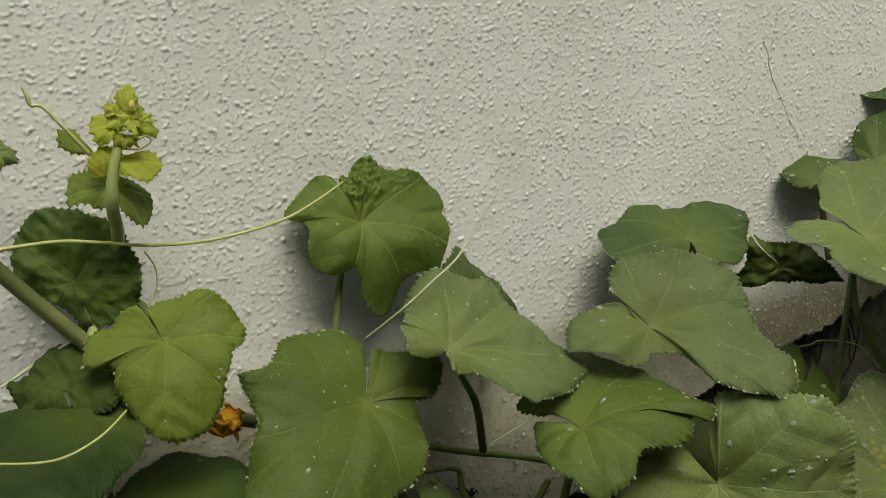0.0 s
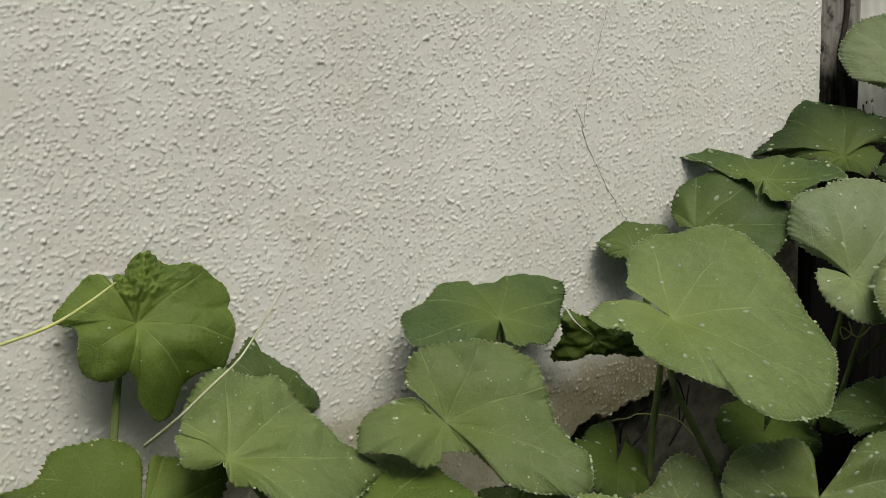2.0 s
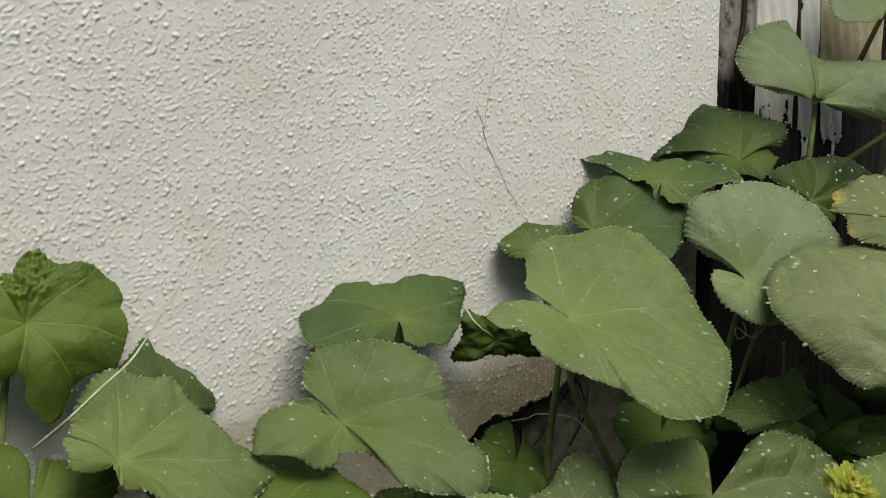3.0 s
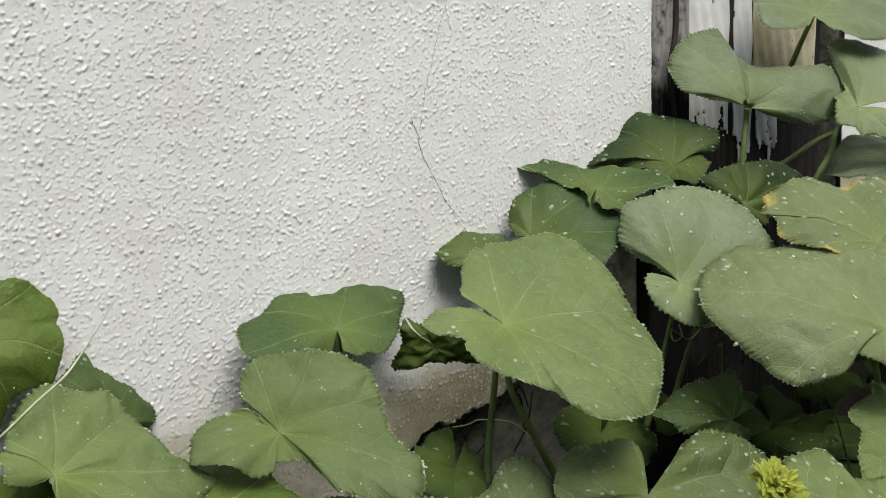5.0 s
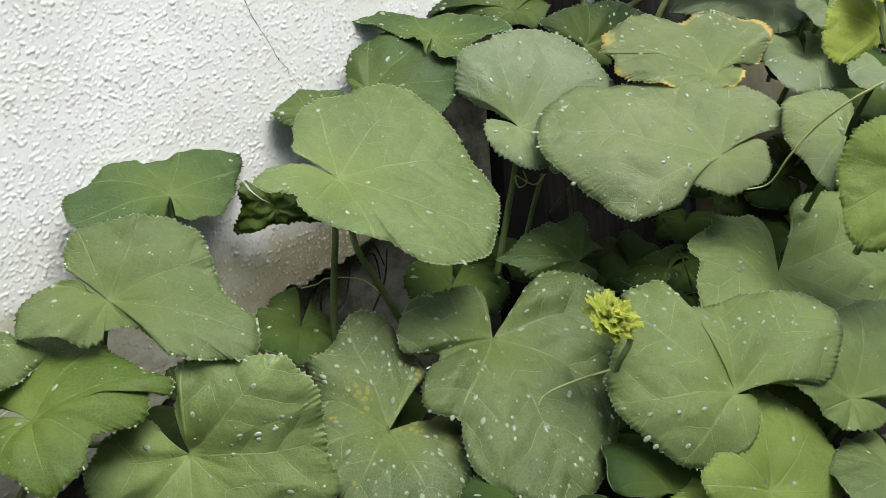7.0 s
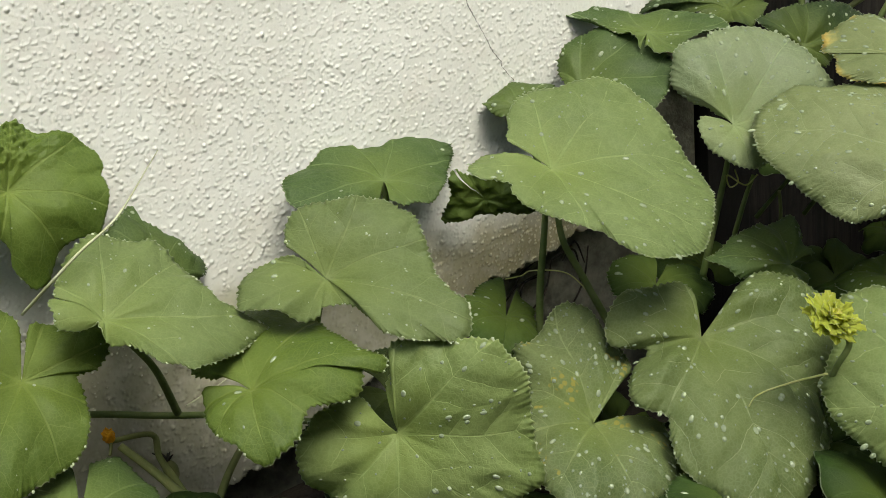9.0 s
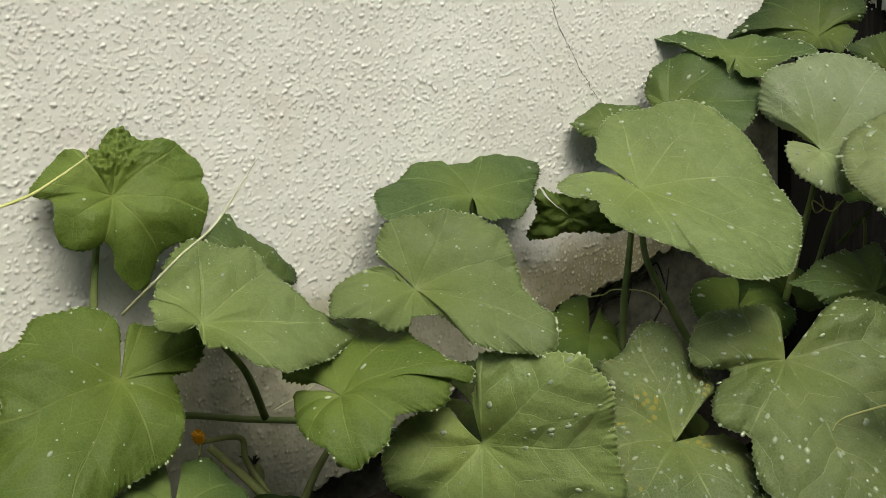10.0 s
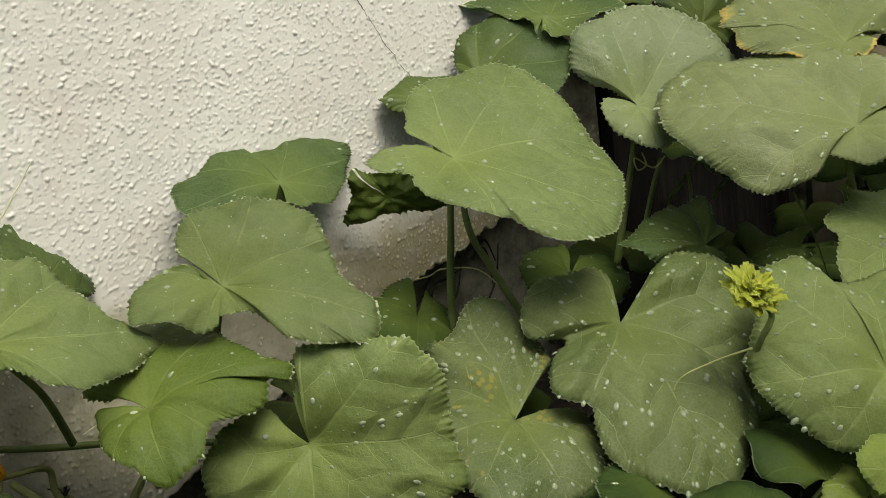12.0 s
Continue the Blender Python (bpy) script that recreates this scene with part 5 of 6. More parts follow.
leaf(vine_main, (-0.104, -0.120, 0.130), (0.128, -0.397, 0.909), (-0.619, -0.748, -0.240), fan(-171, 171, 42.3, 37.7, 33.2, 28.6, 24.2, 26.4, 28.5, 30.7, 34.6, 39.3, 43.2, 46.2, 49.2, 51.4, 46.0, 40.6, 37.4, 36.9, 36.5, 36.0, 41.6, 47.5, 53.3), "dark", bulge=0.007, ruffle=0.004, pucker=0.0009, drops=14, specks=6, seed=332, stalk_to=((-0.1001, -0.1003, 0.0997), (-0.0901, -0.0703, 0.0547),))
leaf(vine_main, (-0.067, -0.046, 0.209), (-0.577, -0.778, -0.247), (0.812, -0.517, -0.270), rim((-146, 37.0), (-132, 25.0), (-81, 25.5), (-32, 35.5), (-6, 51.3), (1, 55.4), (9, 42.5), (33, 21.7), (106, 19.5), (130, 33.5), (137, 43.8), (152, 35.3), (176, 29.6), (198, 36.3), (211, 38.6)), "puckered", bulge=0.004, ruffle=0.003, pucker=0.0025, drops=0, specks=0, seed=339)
leaf(vine_left, (-0.640, -0.080, 0.342), (-0.577, -0.668, 0.470), (-0.810, 0.541, -0.225), fan(-95, 95, 8.7, 13.0, 15.5, 15.4, 16.8, 18.4, 29.2, 30.3, 29.1, 30.5, 21.5, 15.0, 11.9, 8.8, 5.7), "light", bulge=0.003, ruffle=0.002, pucker=0.0008, teeth=0.003, drops=0, specks=0, seed=346)
leaf(vine_left, (-0.636, -0.080, 0.341), (0.553, -0.767, 0.324), (0.813, 0.413, -0.410), fan(-85, 85, 5.5, 7.9, 10.3, 12.6, 15.0, 18.8, 24.4, 29.2, 33.0, 32.8, 31.6, 28.2, 21.1, 15.5, 10.5), "light", bulge=0.003, ruffle=0.002, pucker=0.0008, teeth=0.003, drops=0, specks=0, seed=353)
leaf(vine_left, (-0.635, -0.083, 0.358), (0.061, -0.705, 0.707), (0.969, -0.129, -0.213), fan(-77, 77, 5.4, 7.2, 8.9, 10.7, 12.4, 22.9, 26.7, 28.2, 27.1, 25.8, 24.2, 21.5, 17.8, 14.0, 10.3), "bud", bulge=0.003, ruffle=0.002, pucker=0.0008, teeth=0.003, drops=0, specks=0, seed=360)
leaf(vine_left, (-0.646, -0.072, 0.362), (-0.431, -0.663, 0.612), (0.276, -0.743, -0.610), fan(124, 181, 7.3, 12.1, 16.9, 20.9, 24.4, 27.0, 28.2, 29.5, 29.6, 28.2, 26.7, 25.2, 5.9), "young", bulge=0.003, ruffle=0.002, pucker=0.0008, teeth=0.003, drops=0, specks=0, seed=367)
leaf(vine_left, (-0.703, -0.056, 0.366), (0.483, -0.703, 0.522), (0.860, 0.492, -0.133), fan(-137, 137, 8.2, 9.7, 11.0, 12.1, 13.4, 16.1, 15.9, 10.0, 10.5, 11.7, 12.8), "mid", bulge=0.003, ruffle=0.002, pucker=0.0008, teeth=0.003, drops=0, specks=0, seed=374)
leaf(vine_left, (-0.643, -0.086, 0.349), (-0.134, -0.988, -0.071), (0.008, -0.073, 0.997), fan(-94, 94, 5.4, 8.6, 11.8, 14.3, 15.9, 17.6, 19.2, 18.6, 16.6, 13.7, 10.9, 8.2, 5.4), "bud", bulge=0.003, ruffle=0.002, pucker=0.0008, teeth=0.003, drops=0, specks=0, seed=381)
leaf(vine_left, (-0.628, -0.088, 0.385), (-0.086, -0.923, 0.376), (0.095, 0.368, 0.925), fan(-80, 80, 4.4, 5.8, 7.2, 8.6, 10.0, 14.6, 16.9, 19.2, 20.8, 18.5, 14.8, 11.8, 8.8, 6.3, 3.8), "bud", bulge=0.003, ruffle=0.002, pucker=0.0008, teeth=0.003, drops=0, specks=0, seed=388)
leaf(vine_left, (-0.636, -0.088, 0.378), (0.018, -0.880, 0.475), (-0.995, 0.031, 0.096), fan(-100, 100, 5.3, 7.8, 10.2, 12.1, 14.0, 13.9, 13.9, 14.3, 14.8, 14.4, 13.7, 11.3, 8.7, 7.8, 6.9), "bud", bulge=0.003, ruffle=0.002, pucker=0.0008, teeth=0.003, drops=0, specks=0, seed=395)
leaf(vine_left, (-0.624, -0.089, 0.379), (0.328, -0.905, 0.270), (0.924, 0.247, -0.293), fan(-80, 80, 6.9, 8.5, 10.1, 15.9, 13.3, 15.0, 17.4, 16.4, 11.7, 9.3, 7.9, 6.8, 5.7), "bud", bulge=0.003, ruffle=0.002, pucker=0.0008, teeth=0.003, drops=0, specks=0, seed=402)
leaf(vine_left, (-0.633, -0.088, 0.386), (0.117, -0.797, 0.593), (-0.664, 0.381, 0.643), fan(-67, 67, 4.8, 6.2, 7.5, 8.9, 10.2, 9.7, 9.2, 6.8, 4.5), "bud", bulge=0.003, ruffle=0.002, pucker=0.0008, teeth=0.003, drops=0, specks=0, seed=409)
leaf(vine_left, (-0.629, -0.090, 0.374), (0.019, -0.977, 0.211), (-0.244, -0.209, -0.947), fan(-99, 99, 6.2, 8.3, 9.2, 8.0, 9.1, 9.6, 8.9, 6.7, 4.3), "bud", bulge=0.003, ruffle=0.002, pucker=0.0008, teeth=0.003, drops=0, specks=0, seed=416)
leaf(vine_right, (0.205, -0.441, 0.340), (-0.172, -0.813, 0.555), (-0.836, 0.419, 0.354), fan(-98, 98, 9.1, 14.8, 20.6, 49.6, 55.5, 49.8, 44.5, 39.4, 35.2, 31.0, 26.7, 22.2, 17.4), "fresh", bulge=0.003, ruffle=0.002, pucker=0.0008, teeth=0.003, drops=0, specks=0, seed=423)
leaf(vine_right, (0.185, -0.456, 0.362), (-0.131, -0.645, 0.753), (-0.056, 0.763, 0.644), fan(-67, 67, 9.6, 12.6, 15.6, 18.6, 22.9, 31.3, 34.7, 35.0, 31.3, 24.5, 15.0), "bud", bulge=0.003, ruffle=0.002, pucker=0.0008, teeth=0.003, drops=0, specks=0, seed=430)
leaf(vine_right, (0.222, -0.442, 0.339), (-0.974, -0.006, 0.228), (0.114, -0.881, 0.460), fan(-85, 85, 8.6, 12.2, 15.7, 19.2, 22.5, 25.4, 28.2, 28.9, 29.7, 24.3, 16.2), "fresh", bulge=0.003, ruffle=0.002, pucker=0.0008, teeth=0.003, drops=0, specks=0, seed=437)


# filler leaves added behind the foliage; the gap's darkness is in their colour
for at, face, way, k in (((-0.200, -0.090, 0.082), (-0.1, -0.45, 0.9), (0.5, -0.8, -0.3), 0.8), ((-0.235, -0.120, 0.050), (0.1, -0.6, 0.8), (-0.4, -0.8, -0.5), 0.85)):
    leaf(vine_main, at, face, way, fan(-165, 165, *[v * k for v in (40, 62, 70, 60, 74, 84, 74, 60, 70, 62, 40)]), "bottle_shade", drops=6, specks=8, seed=int(1000 + 100 * k))


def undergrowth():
    """Added lower leaves, gap shade put into their dark colour, that close the plant towards the soil and beyond the
    part in view.
    """
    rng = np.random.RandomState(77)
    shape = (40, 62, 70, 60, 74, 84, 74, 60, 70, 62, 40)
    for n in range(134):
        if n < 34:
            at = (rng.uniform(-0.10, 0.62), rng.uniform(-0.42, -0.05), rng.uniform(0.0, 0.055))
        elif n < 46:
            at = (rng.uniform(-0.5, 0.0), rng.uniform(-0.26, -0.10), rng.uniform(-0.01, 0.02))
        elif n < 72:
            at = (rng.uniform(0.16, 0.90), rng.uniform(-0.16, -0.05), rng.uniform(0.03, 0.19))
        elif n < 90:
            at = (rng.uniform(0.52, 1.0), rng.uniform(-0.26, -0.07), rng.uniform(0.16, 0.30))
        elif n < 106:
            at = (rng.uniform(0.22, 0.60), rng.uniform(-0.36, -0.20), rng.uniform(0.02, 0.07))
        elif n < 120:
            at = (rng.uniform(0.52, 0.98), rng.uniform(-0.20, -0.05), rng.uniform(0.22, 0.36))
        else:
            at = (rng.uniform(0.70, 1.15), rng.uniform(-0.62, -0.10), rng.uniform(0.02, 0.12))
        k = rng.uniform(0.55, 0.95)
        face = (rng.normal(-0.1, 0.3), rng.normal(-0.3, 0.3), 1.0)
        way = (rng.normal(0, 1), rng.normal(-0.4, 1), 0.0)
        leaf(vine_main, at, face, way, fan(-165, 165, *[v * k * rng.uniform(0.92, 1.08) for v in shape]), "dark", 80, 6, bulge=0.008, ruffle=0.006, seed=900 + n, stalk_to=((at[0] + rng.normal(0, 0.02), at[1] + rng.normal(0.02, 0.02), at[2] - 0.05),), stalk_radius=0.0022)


undergrowth()


# ---- stems, tendrils, tips and flowers ----
def growing_tip(parent, place, size, seed):
    """A furled growing tip: small toothed leaves round a fuzzy knot of buds."""
    rng = np.random.RandomState(seed)
    c = Vector(place)
    for n in range(11):
        turn, rise = n * 2.4 + rng.rand() * 0.5, 0.15 + 0.85 * (n / 11)
        out = Vector((math.cos(turn) * (1.1 - rise), math.sin(turn) * (1.1 - rise) - 0.25, rise - 0.15)).normalized()
        face = (Vector((0, -0.9, 0.6)) + out * 0.35 + Vector(rng.normal(0, 0.25, 3))).normalized()
        r = size * (0.62 - 0.25 * n / 11) * 1000
        leaf(parent, c + out * size * 0.25, face, out, fan(-120, 120, r * 0.5, r * 0.8, r, r * 0.85, r * 1.15, r * 0.85, r, r * 0.8, r * 0.5), "bud", bulge=0.002, ruffle=0.002, pucker=0.0008, teeth=0.0032, seed=seed * 31 + n, nt=90)
    for n in range(4):
        off = Vector(rng.normal(0, size * 0.16, 3)) + Vector((0, -size * 0.2, size * 0.1))
        bm = bmesh.new()
        bmesh.ops.create_icosphere(bm, subdivisions=2, radius=size * 0.12)
        for v in bm.verts:
            v.co = Vector((v.co.x, v.co.y, v.co.z * 1.5)) * (1 + 0.22 * noise.noise(v.co * 900)) + c + off
        part("bud", bm, BUD, parent, "fuzzy yellow-green flower bud")


def rosette(parent, place, size, seed):
    """An opening bud seen from above: toothed yellow bracts round a pale fuzzy heart."""
    rng = np.random.RandomState(seed)
    c = Vector(place)
    up = Vector((0.05, -0.65, 0.75)).normalized()
    side = Vector((1, 0, 0))
    for n in range(44):
        ring = 0 if n < 20 else 1 if n < 34 else 2
        turn = n * 2.399 + rng.rand() * 0.3
        out = side * math.cos(turn) + up.cross(side) * math.sin(turn)
        face = (up * (1.0, 0.8, 0.5)[ring] - out * (0.15, 0.6, 1.0)[ring] + Vector(rng.normal(0, 0.18, 3))).normalized()
        r = size * (1050, 760, 480)[ring] * rng.uniform(0.85, 1.1)
        w, broad = ((52, 0.62), (34, 0.40), (30, 0.35))[ring]
        leaf(parent, c + up * size * 0.1 * ring, face, out, fan(-w, w, r * broad, r * (broad + 0.12), r * 0.82, r * 1.02, r * 0.82, r * (broad + 0.12), r * broad), "bud", 60, 5, bulge=0.001, ruffle=0.001, pucker=0.0004, teeth=0.0030, seed=seed * 17 + n)
    bm = bmesh.new()
    bmesh.ops.create_icosphere(bm, subdivisions=4, radius=size * 0.26)
    for v in bm.verts:
        v.co = v.co * (1 + 0.35 * noise.noise(v.co * 700 + Vector((seed, 0, 0)))) + c + up * size * 0.22
    part("bud", bm, BUD, parent, "pale yellow fuzzy bud")


def wilted_flower(parent, place, way, size, seed):
    """A spent flower: crumpled orange petals hanging from a short neck along a direction."""
    aim = Vector((0, 0, -1)).rotation_difference(Vector(way)).to_matrix()
    rng = np.random.RandomState(seed)
    c = Vector(place)
    flower = tagged(new("wilted_flower"), "crumpled orange wilted squash flower")
    flower.parent = parent
    for n in range(5):
        turn = n * 1.257 + rng.rand() * 0.4
        verts, faces = [], []
        for i in range(7):
            for j in range(7):
                a, b = i / 6, j / 6 - 0.5
                w = math.sin(math.pi * min(a * 0.8 + 0.12, 1)) * size * 0.75
                p = Vector((b * w, -math.cos(b * 3) * size * 0.22 * (0.4 + a), -a * size * (0.75 + 0.3 * noise.noise(Vector((n * 7.1, j * 0.8, seed))))))
                p += Vector((0.4, 1, 0)) * (0.22 * size * noise.noise(Vector((i * 0.9 + n * 9, j * 0.9, seed))))
                verts.append(c + aim @ (Matrix.Rotation(turn, 3, "Z") @ p))
        for i in range(6):
            for j in range(6):
                a = i * 7 + j
                faces.append((a, a + 1, a + 8, a + 7))
        ob = part("petal", mesh_from("petal", verts, faces, PETAL), None, flower)
        m = ob.modifiers.new("thickness", "SOLIDIFY")
        m.thickness = 0.0006
    stalk("neck", flower, [c + aim @ Vector((0, 0, -size * 0.1)), c + aim @ Vector((0.002, 0.003, size * 0.25)), c + aim @ Vector((0.005, 0.008, size * 0.45))], (size * 0.14, size * 0.1, size * 0.08), VINE)



def young_fruit(parent, place, way, length, width, seed):
    """A small unripe fruit: a pear-shaped body with a withered tuft, on a short neck."""
    aim = Vector((0, 0, 1)).rotation_difference(Vector(way)).to_matrix()
    fruit = tagged(new("young_fruit"), "small olive-green unripe squash fruit")
    fruit.parent = parent
    verts, faces, rings, sides = [], [], 14, 14
    for i in range(rings + 1):
        a = i / rings
        rad = width * 0.5 * (math.sin(math.pi * min(max(a, 0.02), 0.985)) ** 0.6) * (0.72 + 0.5 * a)
        for j in range(sides):
            b = 2 * math.pi * j / sides
            k = rad * (1 + 0.05 * math.cos(5 * b) + 0.05 * noise.noise(Vector((i * 0.4, j * 0.5, seed))))
            verts.append(Vector(place) + aim @ Vector((math.cos(b) * k, math.sin(b) * k, a * length)))
    for i in range(rings):
        for j in range(sides):
            a, b = i * sides + j, i * sides + (j + 1) % sides
            faces.append((a, b, b + sides, a + sides))
    faces += [tuple(range(sides))[::-1], tuple(range(rings * sides, rings * sides + sides))]
    part("body", mesh_from("body", verts, faces, FRUIT), None, fruit)
    rng = np.random.RandomState(seed)
    for n in range(7):
        tip = Vector(place) + aim @ Vector((rng.normal(0, width * 0.45), rng.normal(0, width * 0.45), length * 1.22))
        stalk("sepal", fruit, [Vector(place) + aim @ Vector((0, 0, length * 0.96)), (tip + Vector(place) + aim @ Vector((0, 0, length))) / 2, tip], (0.0012, 0.001, 0.0004), ROOT, "", 6)


stalk("stem", vine_left, [(-0.7245, -0.05, 0.3112), (-0.7065, -0.05, 0.29), (-0.6832, -0.05, 0.2634), (-0.6588, -0.05, 0.2364), (-0.638, -0.055, 0.2132), (-0.5959, -0.05, 0.172), (-0.549, -0.04, 0.1579), (-0.495, -0.03, 0.1335)], (0.0055, 0.0055, 0.005), VINE, "thick green main stem", 8)
stalk("stem", vine_left, [(-0.6552, -0.05, 0.2358), (-0.6341, -0.015, 0.2665), (-0.6327, -0.055, 0.3026), (-0.64, -0.084, 0.3281), (-0.6393, -0.09, 0.3501), (-0.6323, -0.088, 0.3738)], (0.004, 0.0042, 0.004, 0.0026), SHOOT, "pale green young shoot", 8)
stalk("tendril", vine_left, [(-0.7196, -0.06, 0.3055), (-0.6932, -0.065, 0.3077), (-0.6697, -0.068, 0.3082), (-0.6454, -0.068, 0.3045), (-0.6228, -0.065, 0.2997), (-0.5914, -0.055, 0.2948), (-0.5573, -0.045, 0.2937), (-0.5126, -0.035, 0.2988), (-0.4864, -0.035, 0.3098), (-0.4633, -0.03, 0.3207)], (0.0013, 0.0013, 0.0012, 0.001, 0.0012, 0.0006), TENDRIL, "long yellow-green tendril", 8)
stalk("tendril", vine_left, [(-0.6496, -0.08, 0.3623), (-0.6648, -0.08, 0.3814), (-0.675, -0.078, 0.3937), (-0.6812, -0.076, 0.395), (-0.6829, -0.076, 0.4002), (-0.6855, -0.075, 0.4061)], (0.0014, 0.001, 0.0009, 0.0016, 0.0005), TENDRIL, "", 8)
stalk("tendril", vine_left, [(-0.6334, -0.09, 0.3664), (-0.6225, -0.092, 0.3649), (-0.6155, -0.095, 0.3688), (-0.6177, -0.097, 0.373), (-0.6244, -0.1, 0.3722)], (0.0009, 0.0006, 0.0005), TENDRIL, "", 8)
stalk("tendril", vine_left, [(-0.74, -0.175, 0.2108), (-0.7133, -0.172, 0.2045), (-0.6942, -0.168, 0.2036), (-0.6722, -0.155, 0.2073), (-0.6527, -0.135, 0.2133)], (0.0009, 0.0008, 0.0007), TENDRIL, "", 8)
stalk("tendril", vine_left, [(-0.6173, -0.06, 0.294), (-0.6108, -0.06, 0.2817), (-0.6117, -0.06, 0.2665), (-0.6177, -0.06, 0.2578)], (0.0006, 0.0005), TENDRIL, "", 8)
stalk("twig", vine_left, [(-0.7123, -0.03, 0.2085), (-0.6857, -0.03, 0.2226), (-0.6658, -0.045, 0.2371)], (0.001, 0.0014, 0.001), DRY_TENDRIL, "thin dry twig", 8)
stalk("tendril", vine_main, [(-0.4603, -0.05, 0.2066), (-0.4444, -0.085, 0.2349), (-0.4233, -0.09, 0.2527), (-0.3973, -0.075, 0.262), (-0.3795, -0.06, 0.2704), (-0.3587, -0.052, 0.2901), (-0.3467, -0.05, 0.3029)], (0.0012, 0.0011, 0.0009, 0.0006, 0.0003), DRY_TENDRIL, "straight pale dry tendril", 8)
stalk("stem", vine_main, [(-0.4597, -0.03, 0.1216), (-0.4103, -0.02, 0.1052), (-0.3656, -0.022, 0.0909), (-0.3212, -0.028, 0.0797), (-0.2696, -0.05, 0.0669), (-0.1982, -0.08, 0.0481)], (0.0028, 0.0028, 0.0026), STALK, "horizontal dark green stem", 8)
stalk("stem", vine_main, [(-0.4036, -0.03, 0.0804), (-0.3807, -0.05, 0.0525), (-0.3561, -0.08, 0.015), (-0.3496, -0.1, 0.0027)], (0.003, 0.0042, 0.0045), VINE, "", 8)
stalk("stem", vine_main, [(-0.313, -0.06, 0.0685), (-0.3356, -0.07, 0.0489), (-0.3583, -0.08, 0.018)], (0.0026, 0.003, 0.0035), VINE, "", 8)
stalk("stem", vine_main, [(-0.411, -0.03, 0.086), (-0.3753, -0.022, 0.078), (-0.3738, -0.03, 0.0602), (-0.364, -0.06, 0.0291)], (0.002, 0.0026, 0.0035), VINE, "", 8)
stalk("twig", vine_main, [(-0.3427, -0.015, 0.0902), (-0.3233, -0.012, 0.0946), (-0.3029, -0.01, 0.1009)], (0.0006, 0.0008, 0.0004), DRY_TENDRIL, "", 8)
stalk("tendril", vine_main, [(-0.0183, -0.3, 0.079), (-0.0131, -0.305, 0.0934), (0.0004, -0.325, 0.106), (0.0106, -0.35, 0.1179)], (0.0005, 0.0007, 0.0009), TENDRIL, "fine pale tendril", 8)
stalk("tendril", vine_right, [(0.1796, -0.345, 0.2129), (0.1884, -0.36, 0.2183), (0.179, -0.385, 0.2457), (0.1898, -0.4, 0.2673), (0.2032, -0.42, 0.2863), (0.2155, -0.44, 0.3)], (0.0005, 0.0008, 0.001, 0.0011), TENDRIL, "curved pale tendril", 8)
stalk("stem", vine_right, [(0.2002, -0.44, 0.3788), (0.2104, -0.44, 0.3492), (0.218, -0.445, 0.3155), (0.2238, -0.45, 0.277), (0.2757, -0.43, 0.1904)], (0.0018, 0.0028, 0.0032, 0.0035), SHOOT, "yellow-green young shoot", 8)
stalk("stem", vine_main, [(0.415, -0.012, 0.3061), (0.4396, -0.015, 0.3154), (0.4691, -0.02, 0.3292), (0.4841, -0.03, 0.3367)], (0.003, 0.0034, 0.0028), VINE, "", 8)
stalk("stem", vine_main, [(0.175, -0.12, 0.1941), (0.162, -0.12, 0.1702), (0.139, -0.12, 0.116)], (0.002, 0.0026), STALK, "", 8)
stalk("stem", vine_main, [(0.1969, -0.13, 0.1767), (0.1986, -0.13, 0.1514), (0.191, -0.13, 0.1029)], (0.0016, 0.0018), VINE, "", 8)
stalk("tendril", vine_main, [(0.132, -0.14, 0.2102), (0.1359, -0.14, 0.1988), (0.1259, -0.14, 0.1961), (0.1235, -0.14, 0.2071), (0.1446, -0.14, 0.1941), (0.1594, -0.14, 0.201)], (0.0007, 0.0007), TENDRIL, "", 8)
stalk("tendril", vine_main, [(-0.055, -0.05, 0.1344), (-0.0449, -0.06, 0.1373), (-0.0392, -0.07, 0.143), (-0.018, -0.09, 0.1401), (-0.0006, -0.1, 0.1189)], (0.0006, 0.0006), TENDRIL, "", 8)
stalk("stem", vine_main, [(0.1645, -0.27, 0.181), (0.2001, -0.26, 0.1362), (0.2086, -0.27, 0.0861)], (0.0006, 0.0008), VINE, "", 8)
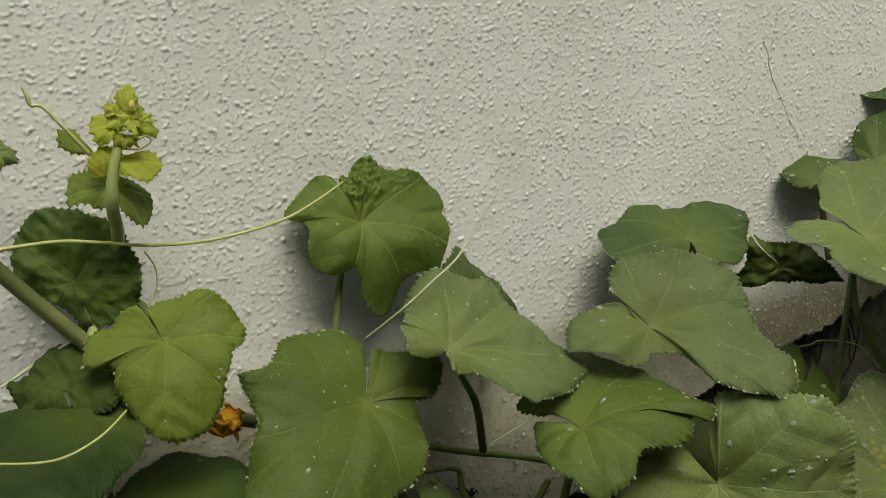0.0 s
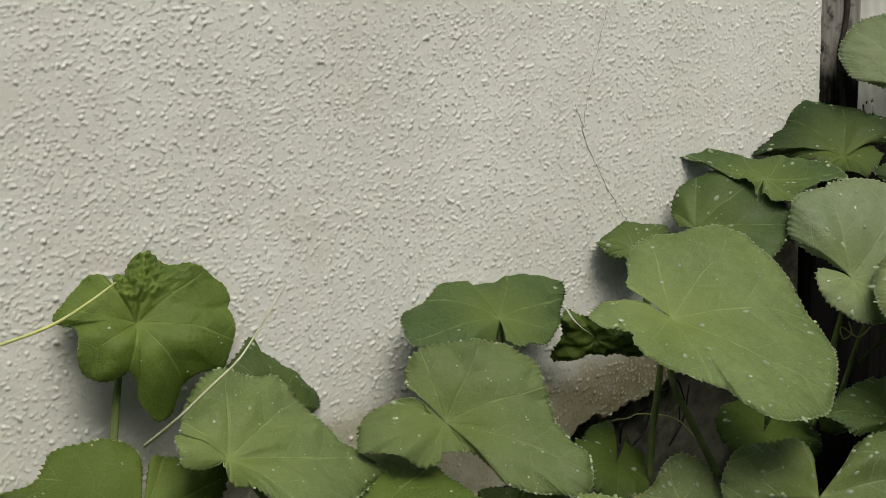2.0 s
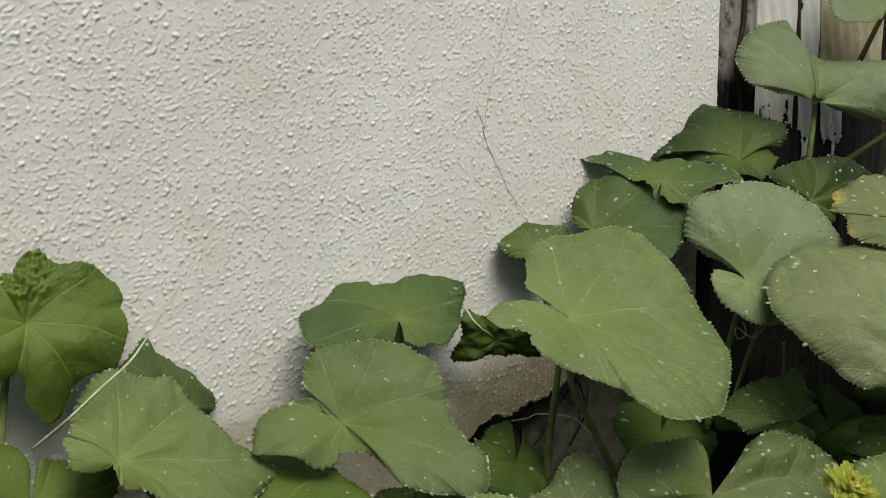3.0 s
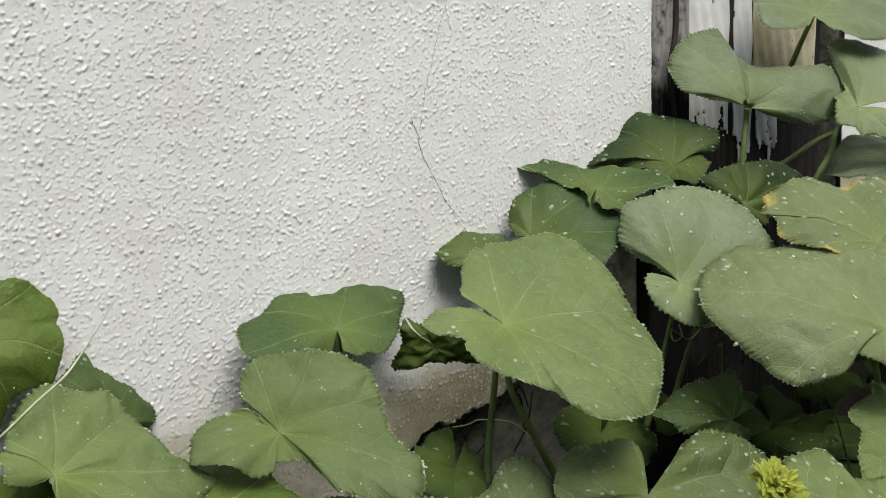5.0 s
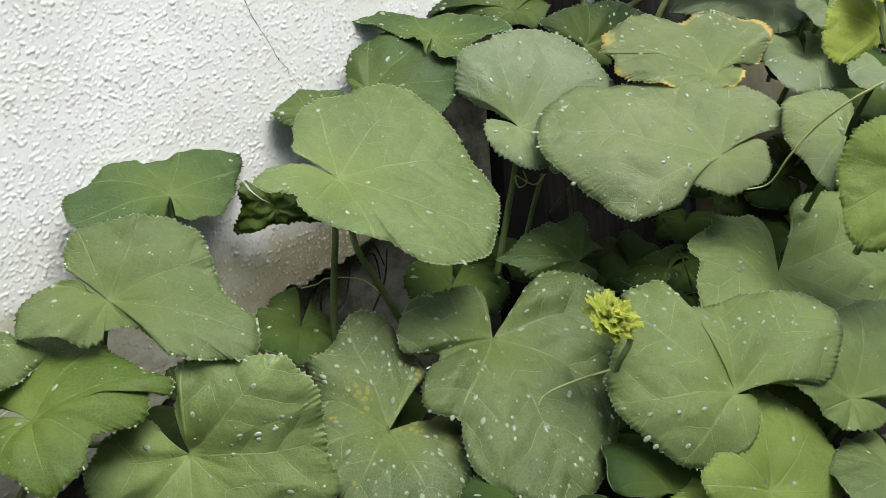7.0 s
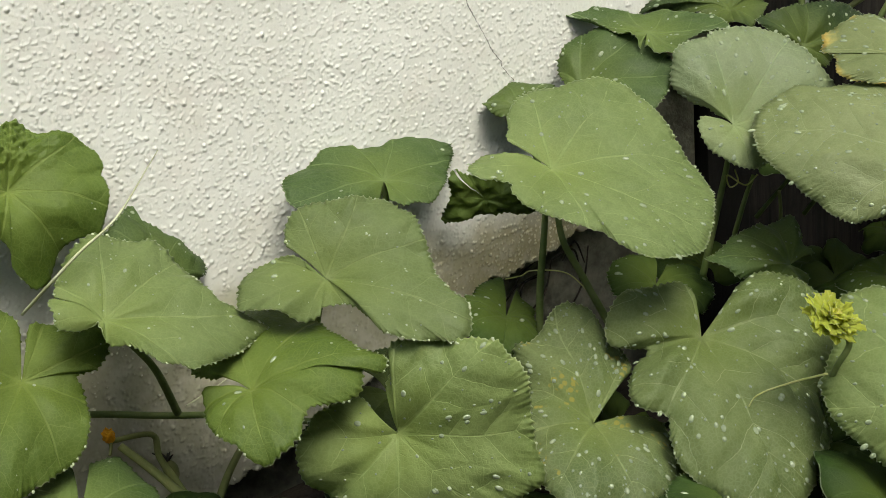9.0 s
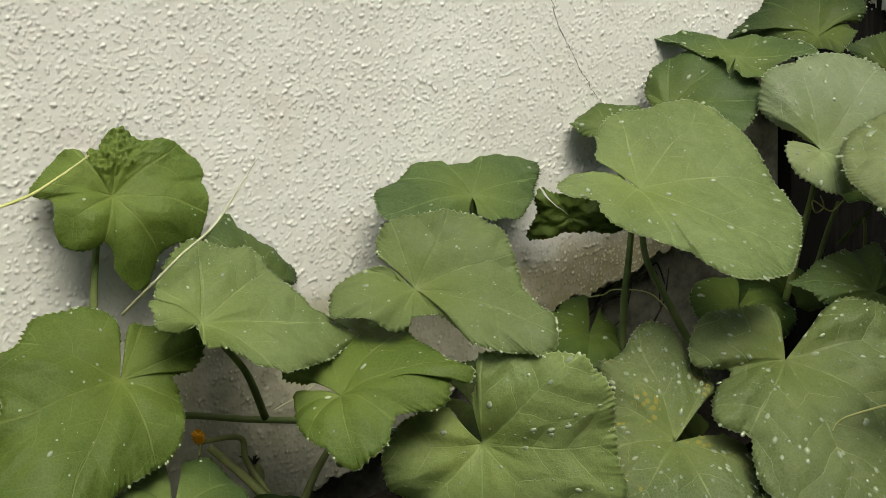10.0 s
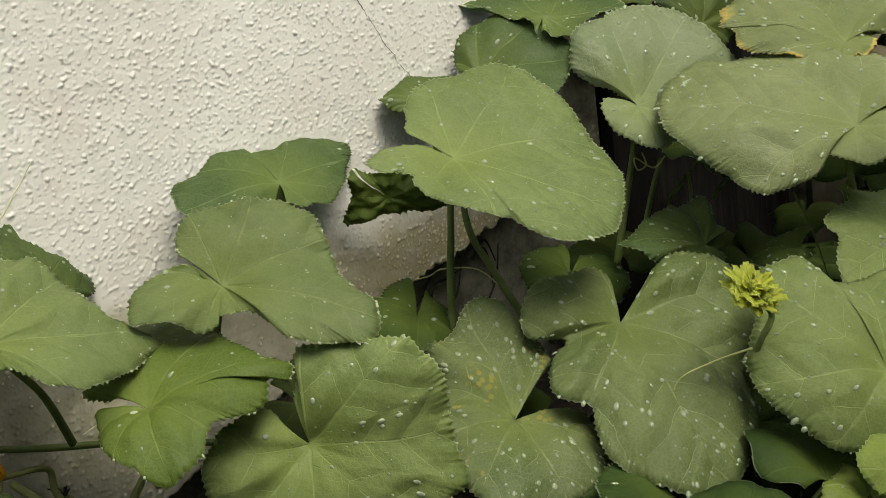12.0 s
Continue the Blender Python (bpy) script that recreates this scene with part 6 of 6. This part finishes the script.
stalk("root", wall_north, [(-0.0061, 0.014, 0.093), (0.0032, 0.01, 0.1109), (0.0267, 0.014, 0.1199)], (0.0009, 0.0011, 0.0006), ROOT, "thin black dead root", 6)
stalk("root", wall_north, [(0.0035, 0.014, 0.0785), (0.0064, 0.01, 0.1014), (0.0417, 0.014, 0.1069)], (0.0009, 0.0011, 0.0006), ROOT, "", 6)
stalk("root", wall_north, [(0.0099, 0.014, 0.0678), (0.0293, 0.01, 0.0857), (0.0427, 0.014, 0.1152)], (0.0009, 0.0011, 0.0006), ROOT, "", 6)
stalk("root", wall_north, [(0.0427, 0.014, 0.1152), (0.0675, 0.01, 0.1204), (0.0762, 0.014, 0.0819)], (0.0009, 0.0011, 0.0006), ROOT, "", 6)
stalk("root", wall_north, [(0.0557, 0.014, 0.1114), (0.0686, 0.01, 0.1288), (0.0824, 0.014, 0.1036)], (0.0009, 0.0011, 0.0006), ROOT, "", 6)
stalk("root", wall_north, [(0.0633, 0.014, 0.0622), (0.0774, 0.01, 0.0883), (0.0878, 0.014, 0.1196)], (0.0009, 0.0011, 0.0006), ROOT, "", 6)
stalk("root", wall_north, [(-0.0134, 0.014, 0.0868), (-0.0014, 0.01, 0.101), (0.0278, 0.014, 0.1025)], (0.0009, 0.0011, 0.0006), ROOT, "", 6)
rosette(vine_main, (0.0098, -0.353, 0.1598), 0.021, 11)
growing_tip(vine_left, (-0.6274, -0.085, 0.3819), 0.019, 12)
growing_tip(vine_right, (0.1977, -0.445, 0.3841), 0.024, 13)
stalk("stem", vine_main, [(0.0111, -0.353, 0.1569), (0.033, -0.35, 0.1355), (0.0251, -0.345, 0.1166), (0.0305, -0.33, 0.0895)], (0.0022, 0.0024, 0.002), STALK, "", 8)
wilted_flower(vine_left, (-0.5812, -0.045, 0.1694), (0.85, -0.15, -0.35), 0.032, 21)
wilted_flower(vine_main, (-0.4096, -0.03, 0.0865), (-0.2, -0.3, 0.9), 0.013, 22)
young_fruit(vine_main, (-0.366, -0.032, 0.033), (-0.15, -0.05, 1.0), 0.026, 0.0125, 23)
